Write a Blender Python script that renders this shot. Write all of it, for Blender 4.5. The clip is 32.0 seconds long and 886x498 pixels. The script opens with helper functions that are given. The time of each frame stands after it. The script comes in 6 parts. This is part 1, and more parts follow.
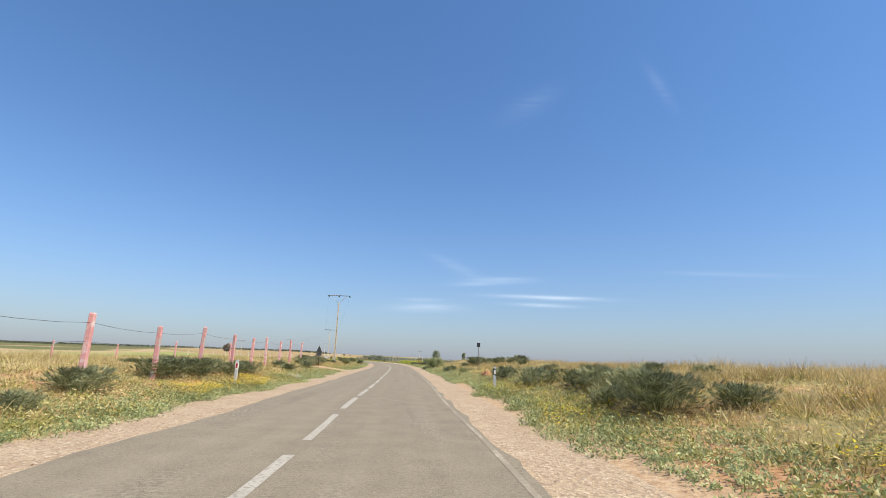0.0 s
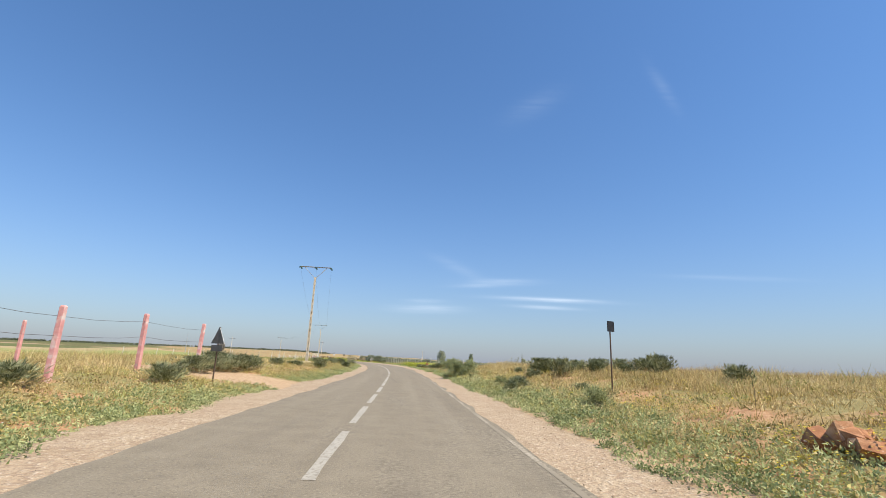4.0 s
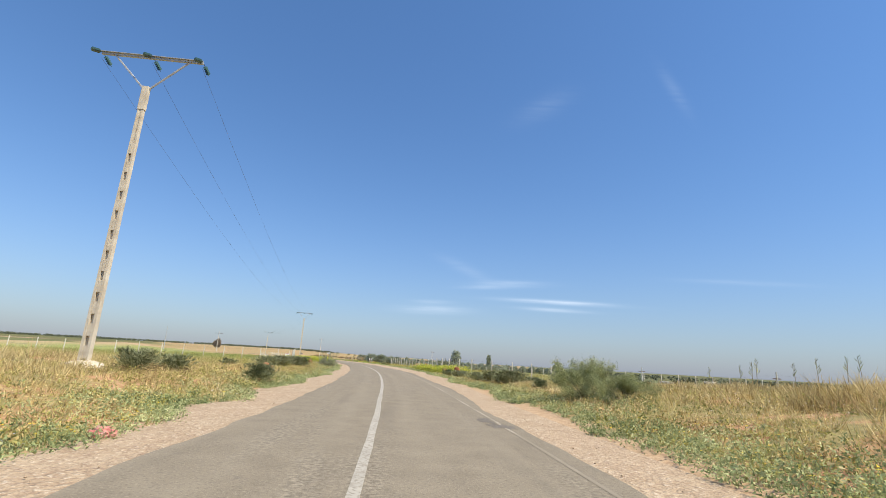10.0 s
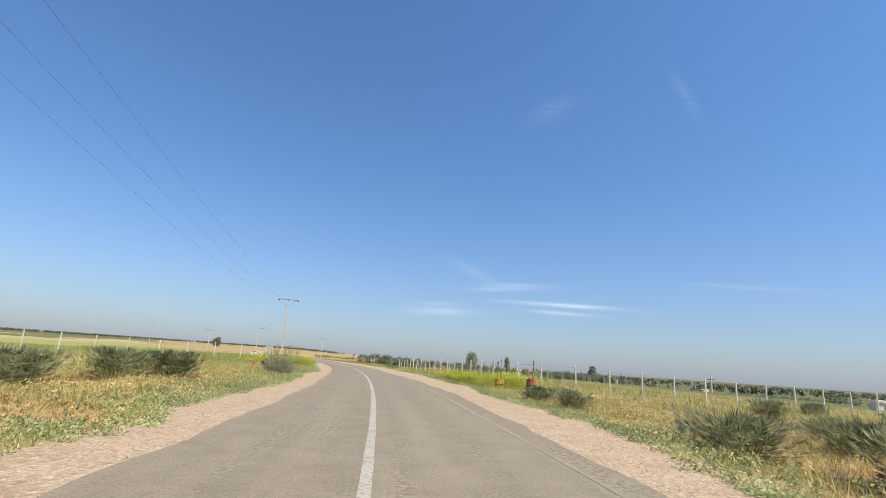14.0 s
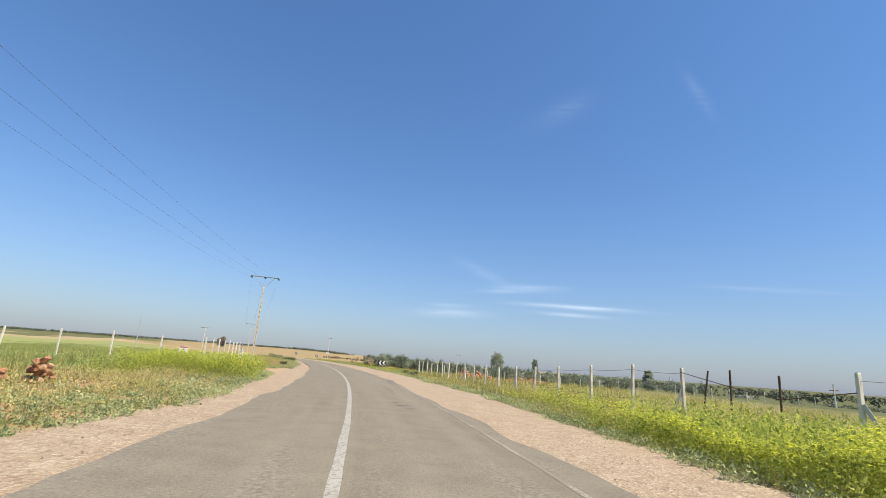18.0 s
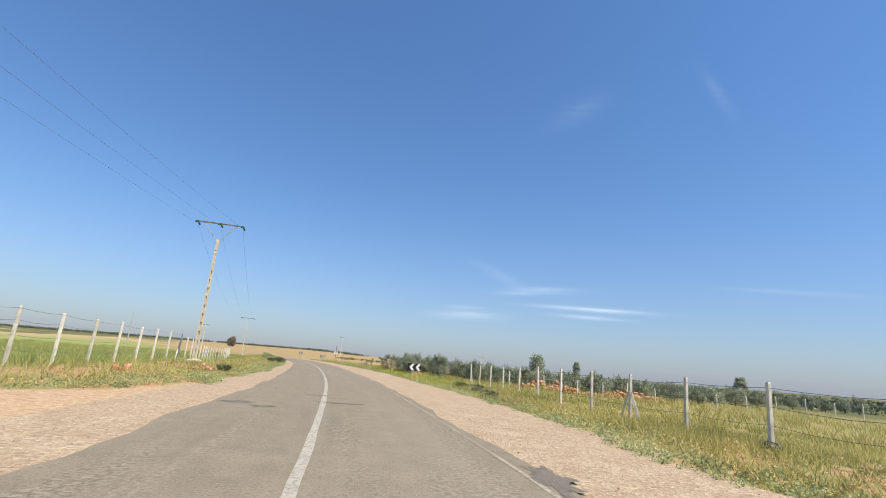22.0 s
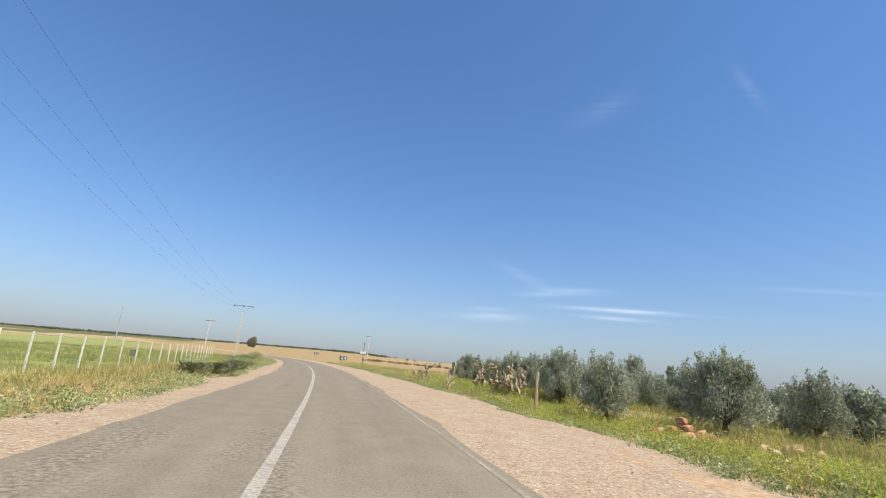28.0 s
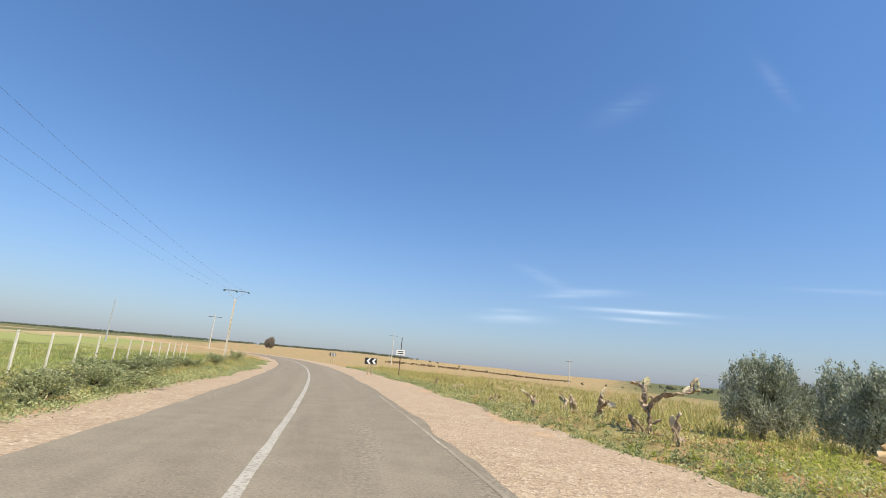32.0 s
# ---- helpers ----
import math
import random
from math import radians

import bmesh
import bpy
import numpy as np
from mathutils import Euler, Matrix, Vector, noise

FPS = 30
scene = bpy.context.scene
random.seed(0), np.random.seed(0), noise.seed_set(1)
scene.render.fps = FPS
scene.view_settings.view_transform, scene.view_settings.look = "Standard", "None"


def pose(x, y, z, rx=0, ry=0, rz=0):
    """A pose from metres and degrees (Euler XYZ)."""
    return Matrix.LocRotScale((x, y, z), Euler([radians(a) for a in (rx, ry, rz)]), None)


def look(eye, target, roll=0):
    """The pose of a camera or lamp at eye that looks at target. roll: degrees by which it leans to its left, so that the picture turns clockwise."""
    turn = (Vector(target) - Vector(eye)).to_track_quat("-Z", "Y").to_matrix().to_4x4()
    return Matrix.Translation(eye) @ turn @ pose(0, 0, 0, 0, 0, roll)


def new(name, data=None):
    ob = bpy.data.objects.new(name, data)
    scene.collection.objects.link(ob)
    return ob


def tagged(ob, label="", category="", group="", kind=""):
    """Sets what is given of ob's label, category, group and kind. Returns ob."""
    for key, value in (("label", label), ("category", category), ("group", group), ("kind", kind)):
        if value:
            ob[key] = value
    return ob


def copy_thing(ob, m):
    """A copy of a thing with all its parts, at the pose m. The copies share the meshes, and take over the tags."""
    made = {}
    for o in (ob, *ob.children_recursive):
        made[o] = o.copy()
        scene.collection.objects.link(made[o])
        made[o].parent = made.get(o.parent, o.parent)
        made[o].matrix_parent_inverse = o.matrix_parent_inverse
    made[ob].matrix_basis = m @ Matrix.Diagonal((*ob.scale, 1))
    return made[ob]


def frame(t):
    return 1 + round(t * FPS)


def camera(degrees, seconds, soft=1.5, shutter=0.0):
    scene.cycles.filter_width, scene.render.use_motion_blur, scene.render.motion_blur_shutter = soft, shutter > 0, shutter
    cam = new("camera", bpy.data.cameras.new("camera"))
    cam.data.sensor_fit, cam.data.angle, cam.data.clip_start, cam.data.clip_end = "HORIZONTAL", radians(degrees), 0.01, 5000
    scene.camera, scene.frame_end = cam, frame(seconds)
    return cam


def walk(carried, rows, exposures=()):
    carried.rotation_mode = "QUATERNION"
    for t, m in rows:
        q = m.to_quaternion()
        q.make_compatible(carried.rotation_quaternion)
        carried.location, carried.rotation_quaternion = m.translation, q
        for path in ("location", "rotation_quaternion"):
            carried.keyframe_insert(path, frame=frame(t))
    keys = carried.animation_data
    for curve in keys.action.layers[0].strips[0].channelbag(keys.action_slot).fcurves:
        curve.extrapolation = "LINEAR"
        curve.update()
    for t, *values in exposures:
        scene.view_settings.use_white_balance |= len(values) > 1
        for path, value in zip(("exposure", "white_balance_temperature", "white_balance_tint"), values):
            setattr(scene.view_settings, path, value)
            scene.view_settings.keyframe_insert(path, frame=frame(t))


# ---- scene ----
cam = camera(87.2, 32.0, 0.85)
PATH = [
    (0, (-0.493, 1.232, 1.346), (-0.509, 3.177, 1.809), 1.8),
    (0.5, (-0.778, 4.448, 1.333), (-0.796, 6.393, 1.798), 1.8),
    (1, (-1.098, 7.676, 1.326), (-1.117, 9.621, 1.792), 1.8),
    (2, (-1.754, 14.109, 1.324), (-1.776, 16.053, 1.793), 1.9),
    (3, (-2.415, 20.491, 1.333), (-2.439, 22.435, 1.801), 2.1),
    (3.5, (-2.757, 23.717, 1.335), (-2.782, 25.661, 1.803), 2.2),
    (4, (-3.097, 26.983, 1.335), (-3.123, 28.927, 1.803), 2.3),
    (5, (-3.73, 33.709, 1.329), (-3.765, 35.653, 1.797), 2.5),
    (5.5, (-4.044, 36.97, 1.324), (-4.082, 38.914, 1.792), 2.6),
    (6, (-4.363, 40.186, 1.317), (-4.403, 42.129, 1.787), 2.7),
    (7, (-5.037, 46.578, 1.299), (-5.079, 48.521, 1.768), 2.8),
    (8, (-5.771, 53.111, 1.289), (-5.817, 55.054, 1.758), 2.8),
    (9, (-6.482, 59.63, 1.296), (-6.536, 61.573, 1.767), 3.0),
    (10, (-7.266, 66.201, 1.307), (-7.326, 68.144, 1.778), 3.2),
    (11, (-8.084, 73.122, 1.306), (-8.148, 75.065, 1.779), 3.4),
    (12, (-8.975, 80.119, 1.296), (-9.048, 82.06, 1.771), 3.5),
    (13, (-9.954, 86.802, 1.285), (-10.037, 88.743, 1.76), 3.7),
    (14, (-10.997, 93.142, 1.279), (-11.089, 95.082, 1.756), 3.9),
    (14.5, (-11.549, 96.397, 1.28), (-11.644, 98.337, 1.757), 3.9),
    (15, (-12.113, 99.743, 1.282), (-12.213, 101.682, 1.76), 3.9),
    (16, (-13.18, 106.762, 1.291), (-13.293, 108.7, 1.77), 4.0),
    (16.5, (-13.743, 110.14, 1.297), (-13.862, 112.078, 1.777), 4.0),
    (17, (-14.333, 113.445, 1.305), (-14.458, 115.383, 1.785), 4.0),
    (18, (-15.603, 119.883, 1.322), (-15.742, 121.82, 1.803), 4.2),
    (19, (-16.991, 126.429, 1.329), (-17.145, 128.364, 1.812), 4.3),
    (20, (-18.537, 133.088, 1.321), (-18.706, 135.021, 1.804), 4.5),
    (21, (-20.132, 139.707, 1.303), (-20.318, 141.639, 1.787), 4.6),
    (22, (-21.818, 146.222, 1.285), (-22.02, 148.153, 1.769), 4.6),
    (23, (-23.541, 152.59, 1.275), (-23.76, 154.518, 1.755), 4.5),
    (24, (-25.41, 158.959, 1.275), (-25.646, 160.886, 1.753), 4.4),
    (25, (-27.525, 165.441, 1.284), (-27.776, 167.367, 1.761), 4.3),
    (25.5, (-28.575, 168.584, 1.288), (-28.834, 170.509, 1.765), 4.4),
    (26, (-29.612, 171.63, 1.292), (-29.879, 173.553, 1.77), 4.4),
    (27, (-31.673, 177.341, 1.296), (-31.957, 179.262, 1.777), 4.6),
    (27.5, (-32.772, 180.391, 1.299), (-33.066, 182.31, 1.781), 4.7),
    (28, (-33.889, 183.51, 1.303), (-34.192, 185.427, 1.786), 4.7),
    (29, (-36.16, 189.831, 1.317), (-36.484, 191.746, 1.797), 4.7),
    (30, (-38.536, 196.142, 1.332), (-38.88, 198.052, 1.814), 4.8),
    (31, (-40.915, 202.288, 1.344), (-41.281, 204.194, 1.828), 4.9),
    (31.5, (-42.111, 205.231, 1.348), (-42.486, 207.135, 1.832), 4.9),
    (32, (-43.325, 208.072, 1.349), (-43.709, 209.974, 1.832), 4.9),
]
walk(cam, [(t, look(eye, target, roll)) for t, eye, target, roll in PATH])


# ---- light ----
SUN_WAY = Vector((0.80, -0.42, 1.30)).normalized()      # towards the sun
sun = new("sun", bpy.data.lights.new("sun", "SUN"))
sun.data.energy, sun.data.angle, sun.data.color = 4.6, radians(0.55), (1.0, 0.905, 0.715)
sun.matrix_world = look((30, -20, 60), Vector((30, -20, 60)) - SUN_WAY)
scene.view_settings.exposure = 0.5

world = bpy.data.worlds.new("world")
scene.world = world
world.use_nodes = True
wn, wl = world.node_tree.nodes, world.node_tree.links
wn.clear()
sky = wn.new("ShaderNodeTexSky")
sky.sky_type, sky.sun_disc = "NISHITA", False
sky.sun_elevation = math.asin(SUN_WAY.z)
sky.sun_rotation = math.atan2(SUN_WAY.x, SUN_WAY.y)
sky.altitude, sky.air_density, sky.dust_density, sky.ozone_density = 0, 1.0, 0.1, 3.5
coord = wn.new("ShaderNodeTexCoord")


def wmath(op, a, b=None, c=None):
    n = wn.new("ShaderNodeMath")
    n.operation = op
    for k, v in enumerate((a, b, c)):
        if v is None:
            continue
        if isinstance(v, (int, float)):
            n.inputs[k].default_value = v
        else:
            wl.new(v, n.inputs[k])
    return n.outputs[0]


# thin cirrus low over the horizon ahead: stretched noise inside soft streaks
sep = wn.new("ShaderNodeSeparateXYZ")
wl.new(coord.outputs["Generated"], sep.inputs[0])
ahead = wmath("MAXIMUM", sep.outputs["Y"], 0.05)
az = wmath("DIVIDE", sep.outputs["X"], ahead)
el = wmath("DIVIDE", sep.outputs["Z"], ahead)
comb = wn.new("ShaderNodeCombineXYZ")
wl.new(wmath("MULTIPLY", az, 7.0), comb.inputs[0])
wl.new(wmath("MULTIPLY", el, 95.0), comb.inputs[1])
cn = wn.new("ShaderNodeTexNoise")
cn.inputs["Scale"].default_value, cn.inputs["Detail"].default_value, cn.inputs["Roughness"].default_value = 1.0, 5.0, 0.6
wl.new(comb.outputs[0], cn.inputs["Vector"])
cloud = None
# azimuth, height, tilt, half length, half height, strength
for a0, e0, k, la, le, st in ((0.225, 0.137, -0.006, 0.10, 0.0042, 0.75), (0.215, 0.120, -0.01, 0.06, 0.004, 0.45), (-0.045, 0.108, 0.02, 0.065, 0.008, 0.40), (-0.05, 0.124, 0.02, 0.04, 0.004, 0.25), (0.12, 0.172, 0.03, 0.07, 0.007, 0.28), (0.06, 0.161, 0.05, 0.05, 0.004, 0.2),
                              (0.02, 0.20, -0.4, 0.05, 0.012, 0.12), (0.19, 0.60, 0.5, 0.06, 0.03, 0.07), (0.50, 0.66, -1.5, 0.03, 0.03, 0.08), (0.62, 0.20, 0.01, 0.12, 0.005, 0.15)):
    da = wmath("SUBTRACT", az, a0)
    de = wmath("SUBTRACT", wmath("SUBTRACT", el, e0), wmath("MULTIPLY", da, k))
    q = wmath("ADD", wmath("POWER", wmath("ABSOLUTE", wmath("DIVIDE", da, la)), 2.0), wmath("POWER", wmath("ABSOLUTE", wmath("DIVIDE", de, le)), 2.0))
    g = wmath("MULTIPLY", wmath("EXPONENT", wmath("MULTIPLY", q, -1.0)), st)
    cloud = g if cloud is None else wmath("ADD", cloud, g)
cover = wmath("MINIMUM", wmath("MULTIPLY", cloud, wmath("MULTIPLY_ADD", cn.outputs["Fac"], 1.7, -0.15)), 0.9)
mix = wn.new("ShaderNodeMix")
mix.data_type = "RGBA"
wl.new(cover, mix.inputs[0])
hue = wn.new("ShaderNodeHueSaturation")
hue.inputs["Saturation"].default_value, hue.inputs["Hue"].default_value = 1.14, 0.5015
wl.new(sky.outputs[0], hue.inputs["Color"])
# dusty haze lying over the horizon all round
flat = wmath("SQRT", wmath("ADD", wmath("POWER", wmath("ABSOLUTE", sep.outputs["X"]), 2.0), wmath("POWER", wmath("ABSOLUTE", sep.outputs["Y"]), 2.0)))
low = wmath("DIVIDE", wmath("MAXIMUM", sep.outputs["Z"], 0.0), wmath("MAXIMUM", flat, 0.02))
haze = wn.new("ShaderNodeMix")
haze.data_type = "RGBA"
wl.new(wmath("MULTIPLY", wmath("EXPONENT", wmath("MULTIPLY", low, -8.6)), 0.92), haze.inputs[0])
# the lower air is a little deeper in tone than a clean sky
deep = wn.new("ShaderNodeMix")
deep.data_type, deep.blend_type = "RGBA", "MULTIPLY"
wl.new(wmath("EXPONENT", wmath("MULTIPLY", low, -2.6)), deep.inputs[0])
wl.new(hue.outputs[0], deep.inputs[6])
deep.inputs[7].default_value = (0.56, 0.615, 0.70, 1)
wl.new(deep.outputs[2], haze.inputs[6])
haze.inputs[7].default_value = (1.80, 2.02, 2.50, 1)
wl.new(haze.outputs[2], mix.inputs[6])
mix.inputs[7].default_value = (4.6, 5.3, 6.2, 1)
back = wn.new("ShaderNodeBackground")
back.inputs["Strength"].default_value = 0.132
wl.new(mix.outputs[2], back.inputs[0])
wl.new(back.outputs[0], wn.new("ShaderNodeOutputWorld").inputs[0])


# ---- materials ----
def material(name, colours, scale=4.0, rough=0.85, bump=0.2, bump_scale=40.0, metal=0.0, island=0.0, per_object=0.0, translucent=0.0, spec=0.3, stretch=(1, 1, 1)):
    """Noise between colours at two scales, fine relief; island/per_object vary the brightness of pieces."""
    m = bpy.data.materials.new(name)
    m.use_nodes = True
    nt, nd = m.node_tree, m.node_tree.nodes
    b = nd["Principled BSDF"]
    b.inputs["Roughness"].default_value, b.inputs["Metallic"].default_value = rough, metal
    b.inputs["Specular IOR Level"].default_value = spec
    tc, mp = nd.new("ShaderNodeTexCoord"), nd.new("ShaderNodeMapping")
    mp.inputs["Scale"].default_value = stretch
    nt.links.new(tc.outputs["Object"], mp.inputs[0])
    n1, n2, ramp = nd.new("ShaderNodeTexNoise"), nd.new("ShaderNodeTexNoise"), nd.new("ShaderNodeValToRGB")
    n1.inputs["Scale"].default_value, n1.inputs["Detail"].default_value = scale, 6.0
    n2.inputs["Scale"].default_value, n2.inputs["Detail"].default_value = bump_scale, 4.0
    nt.links.new(mp.outputs[0], n1.inputs["Vector"])
    nt.links.new(mp.outputs[0], n2.inputs["Vector"])
    blend = nd.new("ShaderNodeMath")
    blend.operation = "MULTIPLY_ADD"
    nt.links.new(n2.outputs["Fac"], blend.inputs[0])
    blend.inputs[1].default_value = 0.35
    off = nd.new("ShaderNodeMath")
    off.operation = "MULTIPLY_ADD"
    nt.links.new(n1.outputs["Fac"], off.inputs[0])
    off.inputs[1].default_value, off.inputs[2].default_value = 1.5, -0.42
    nt.links.new(off.outputs[0], blend.inputs[2])
    last = blend.outputs[0]
    for amount, node, out in ((island, "ShaderNodeNewGeometry", "Random Per Island"), (per_object, "ShaderNodeObjectInfo", "Random")):
        if amount:
            r, add = nd.new(node), nd.new("ShaderNodeMath")
            add.operation = "MULTIPLY_ADD"
            nt.links.new(r.outputs[out], add.inputs[0])
            add.inputs[1].default_value = amount
            nt.links.new(last, add.inputs[2])
            sub = nd.new("ShaderNodeMath")
            sub.operation = "SUBTRACT"
            nt.links.new(add.outputs[0], sub.inputs[0])
            sub.inputs[1].default_value = amount / 2
            last = sub.outputs[0]
    nt.links.new(last, ramp.inputs[0])
    el_ = ramp.color_ramp.elements
    while len(el_) < len(colours):
        el_.new(0.5)
    for k, c in enumerate(colours):
        el_[k].position = 0.12 + 0.76 * k / max(1, len(colours) - 1)
        el_[k].color = (*c, 1)
    nt.links.new(ramp.outputs[0], b.inputs["Base Color"])
    if bump:
        bp = nd.new("ShaderNodeBump")
        bp.inputs["Strength"].default_value, bp.inputs["Distance"].default_value = bump, 0.02
        nt.links.new(n2.outputs["Fac"], bp.inputs["Height"])
        nt.links.new(bp.outputs[0], b.inputs["Normal"])
    if translucent:
        tr, mx = nd.new("ShaderNodeBsdfTranslucent"), nd.new("ShaderNodeMixShader")
        nt.links.new(ramp.outputs[0], tr.inputs[0])
        mx.inputs[0].default_value = translucent
        nt.links.new(b.outputs[0], mx.inputs[1])
        nt.links.new(tr.outputs[0], mx.inputs[2])
        nt.links.new(mx.outputs[0], nd["Material Output"].inputs[0])
    return m


DRY = material("dry_grass", [(0.28, 0.20, 0.085), (0.56, 0.43, 0.19), (0.76, 0.63, 0.34)], 0.35, 0.8, 0, island=0.7, translucent=0.3)
GREEN = material("green_weed", [(0.16, 0.20, 0.085), (0.34, 0.385, 0.165), (0.57, 0.58, 0.30)], 0.5, 0.65, 0, island=0.7, translucent=0.28)
OLIVEDRAB = material("field_grass", [(0.20, 0.205, 0.06), (0.40, 0.37, 0.115), (0.60, 0.52, 0.20)], 0.25, 0.75, 0, island=0.7, translucent=0.28)
CROP = material("green_crop", [(0.22, 0.255, 0.08), (0.33, 0.36, 0.115), (0.45, 0.46, 0.17)], 0.2, 0.7, 0, island=0.6, translucent=0.45)
MUSTARD = material("mustard_bloom", [(0.46, 0.50, 0.045), (0.68, 0.69, 0.06), (0.82, 0.80, 0.08)], 1.5, 0.7, 0, island=0.8, translucent=0.4)
MUSTARDLEAF = material("mustard_leaf", [(0.24, 0.28, 0.055), (0.43, 0.47, 0.095), (0.60, 0.62, 0.14)], 1.5, 0.65, 0, island=0.7, translucent=0.5)
YELLOW = material("yellow_petal", [(0.55, 0.40, 0.01), (0.75, 0.58, 0.015)], 2.0, 0.6, 0, island=0.4, translucent=0.2)
WHITE = material("white_petal", [(0.60, 0.56, 0.52), (0.78, 0.74, 0.74)], 2.0, 0.6, 0, island=0.4, translucent=0.2)
PALM = material("palm_frond", [(0.075, 0.085, 0.036), (0.20, 0.215, 0.10), (0.46, 0.465, 0.27)], 1.2, 0.6, 0, island=0.8, per_object=0.3, translucent=0.25, spec=0.25)
PALMDRY = material("dead_frond", [(0.16, 0.12, 0.06), (0.32, 0.25, 0.13)], 1.2, 0.8, 0, island=0.6)
SHRUB = material("shrub_leaf", [(0.14, 0.16, 0.065), (0.31, 0.335, 0.145), (0.53, 0.55, 0.29)], 1.0, 0.6, 0, island=0.8, per_object=0.3, translucent=0.36)
OLIVE = material("olive_leaf", [(0.17, 0.19, 0.12), (0.33, 0.36, 0.24), (0.54, 0.57, 0.43)], 0.8, 0.5, 0, island=0.9, per_object=0.3, translucent=0.35, spec=0.5)
WEEDGREY = material("dry_weed_stem", [(0.20, 0.19, 0.13), (0.38, 0.36, 0.26), (0.58, 0.55, 0.44)], 3.0, 0.8, 0, island=0.8, translucent=0.3)
WEEDLEAF = material("weed_leaf", [(0.15, 0.165, 0.085), (0.30, 0.315, 0.175), (0.50, 0.50, 0.34)], 2.0, 0.75, 0, island=0.8, translucent=0.35)
BARK = material("bark", [(0.05, 0.04, 0.03), (0.12, 0.10, 0.07), (0.20, 0.17, 0.13)], 8, 0.95, 0.8, 30)
CACTUS = material("cactus_skin", [(0.26, 0.25, 0.13), (0.45, 0.40, 0.25), (0.62, 0.53, 0.38)], 5.0, 0.7, 0.6, 30, per_object=0.7)
CACTUSDRY = material("cactus_bark", [(0.20, 0.15, 0.10), (0.42, 0.32, 0.22), (0.60, 0.48, 0.36)], 7.0, 0.9, 1.0, 25, per_object=0.5)
CONCRETE = material("concrete", [(0.42, 0.38, 0.32), (0.60, 0.555, 0.475), (0.72, 0.68, 0.59)], 6.0, 0.9, 0.4, 60, per_object=0.4, stretch=(1, 1, 0.4))
POLECON = material("pole_concrete", [(0.42, 0.358, 0.274), (0.55, 0.482, 0.378), (0.65, 0.588, 0.475)], 3.0, 0.9, 0.3, 50)
PINK = material("pink_paint", [(0.42, 0.40, 0.36), (0.58, 0.26, 0.25), (0.66, 0.33, 0.31), (0.68, 0.55, 0.52)], 5.0, 0.8, 0.4, 50, per_object=0.35)
STEEL = material("galvanised_steel", [(0.36, 0.37, 0.38), (0.52, 0.53, 0.54)], 5.0, 0.5, 0.1, 60, metal=0.35)
RUST = material("rusty_steel", [(0.06, 0.04, 0.03), (0.14, 0.09, 0.06)], 8.0, 0.8, 0.3, 60)
GLASSY = material("insulator_glass", [(0.04, 0.085, 0.075), (0.07, 0.14, 0.12)], 3.0, 0.15, 0, spec=0.7)
CABLE = material("cable", [(0.10, 0.10, 0.11), (0.16, 0.16, 0.17)], 2.0, 0.6, 0)
ROCK = material("red_rock", [(0.27, 0.12, 0.06), (0.46, 0.23, 0.12), (0.62, 0.40, 0.25)], 1.5, 0.95, 0.8, 14, per_object=0.6)
ROCKY = material("ochre_rock", [(0.34, 0.22, 0.10), (0.52, 0.36, 0.17), (0.64, 0.50, 0.30)], 1.5, 0.95, 0.8, 14, per_object=0.6)
WOOD = material("weathered_wood", [(0.28, 0.20, 0.11), (0.42, 0.31, 0.18), (0.52, 0.41, 0.26)], 6.0, 0.85, 0.4, 40, stretch=(4, 4, 0.5))
BLACK = material("black_sheet", [(0.012, 0.013, 0.015), (0.03, 0.03, 0.034)], 6.0, 0.5, 0.05)
WHITEP = material("white_paint", [(0.62, 0.61, 0.58), (0.80, 0.79, 0.77)], 5.0, 0.6, 0.1)
GREYP = material("grey_plastic", [(0.42, 0.43, 0.44), (0.55, 0.56, 0.56)], 4.0, 0.6, 0.1)
REDP = material("red_paint", [(0.35, 0.03, 0.025), (0.50, 0.05, 0.04)], 5.0, 0.6, 0.1)
SIGNBACK = material("sign_back", [(0.10, 0.095, 0.085), (0.20, 0.19, 0.17)], 4.0, 0.6, 0.1)
DRUM = material("drum_red", [(0.28, 0.10, 0.05), (0.42, 0.17, 0.09)], 4.0, 0.8, 0.3)
DRUMY = material("drum_orange", [(0.50, 0.24, 0.04), (0.62, 0.33, 0.07)], 4.0, 0.7, 0.2)
PLASTER = material("whitewash", [(0.55, 0.50, 0.43), (0.70, 0.66, 0.60)], 2.0, 0.9, 0.2)
GROVE = material("grove_foliage", [(0.09, 0.105, 0.055), (0.17, 0.19, 0.11), (0.28, 0.30, 0.20)], 0.1, 0.7, 0, island=0.8, translucent=0.2)
HEDGE = material("hedge_foliage", [(0.10, 0.07, 0.04), (0.17, 0.11, 0.065), (0.22, 0.16, 0.09)], 0.1, 0.8, 0, island=0.8)
FIELDTREE = material("field_tree_leaf", [(0.13, 0.11, 0.085), (0.22, 0.185, 0.145), (0.30, 0.26, 0.20)], 0.5, 0.8, 0, island=0.8)
# leaf green lightened and greyed, so distance haze is mixed into the colour
FARLEAF = material("hazed_far_foliage", [(0.08, 0.09, 0.055), (0.115, 0.13, 0.08), (0.155, 0.17, 0.11)], 0.1, 0.8, 0, island=0.8)


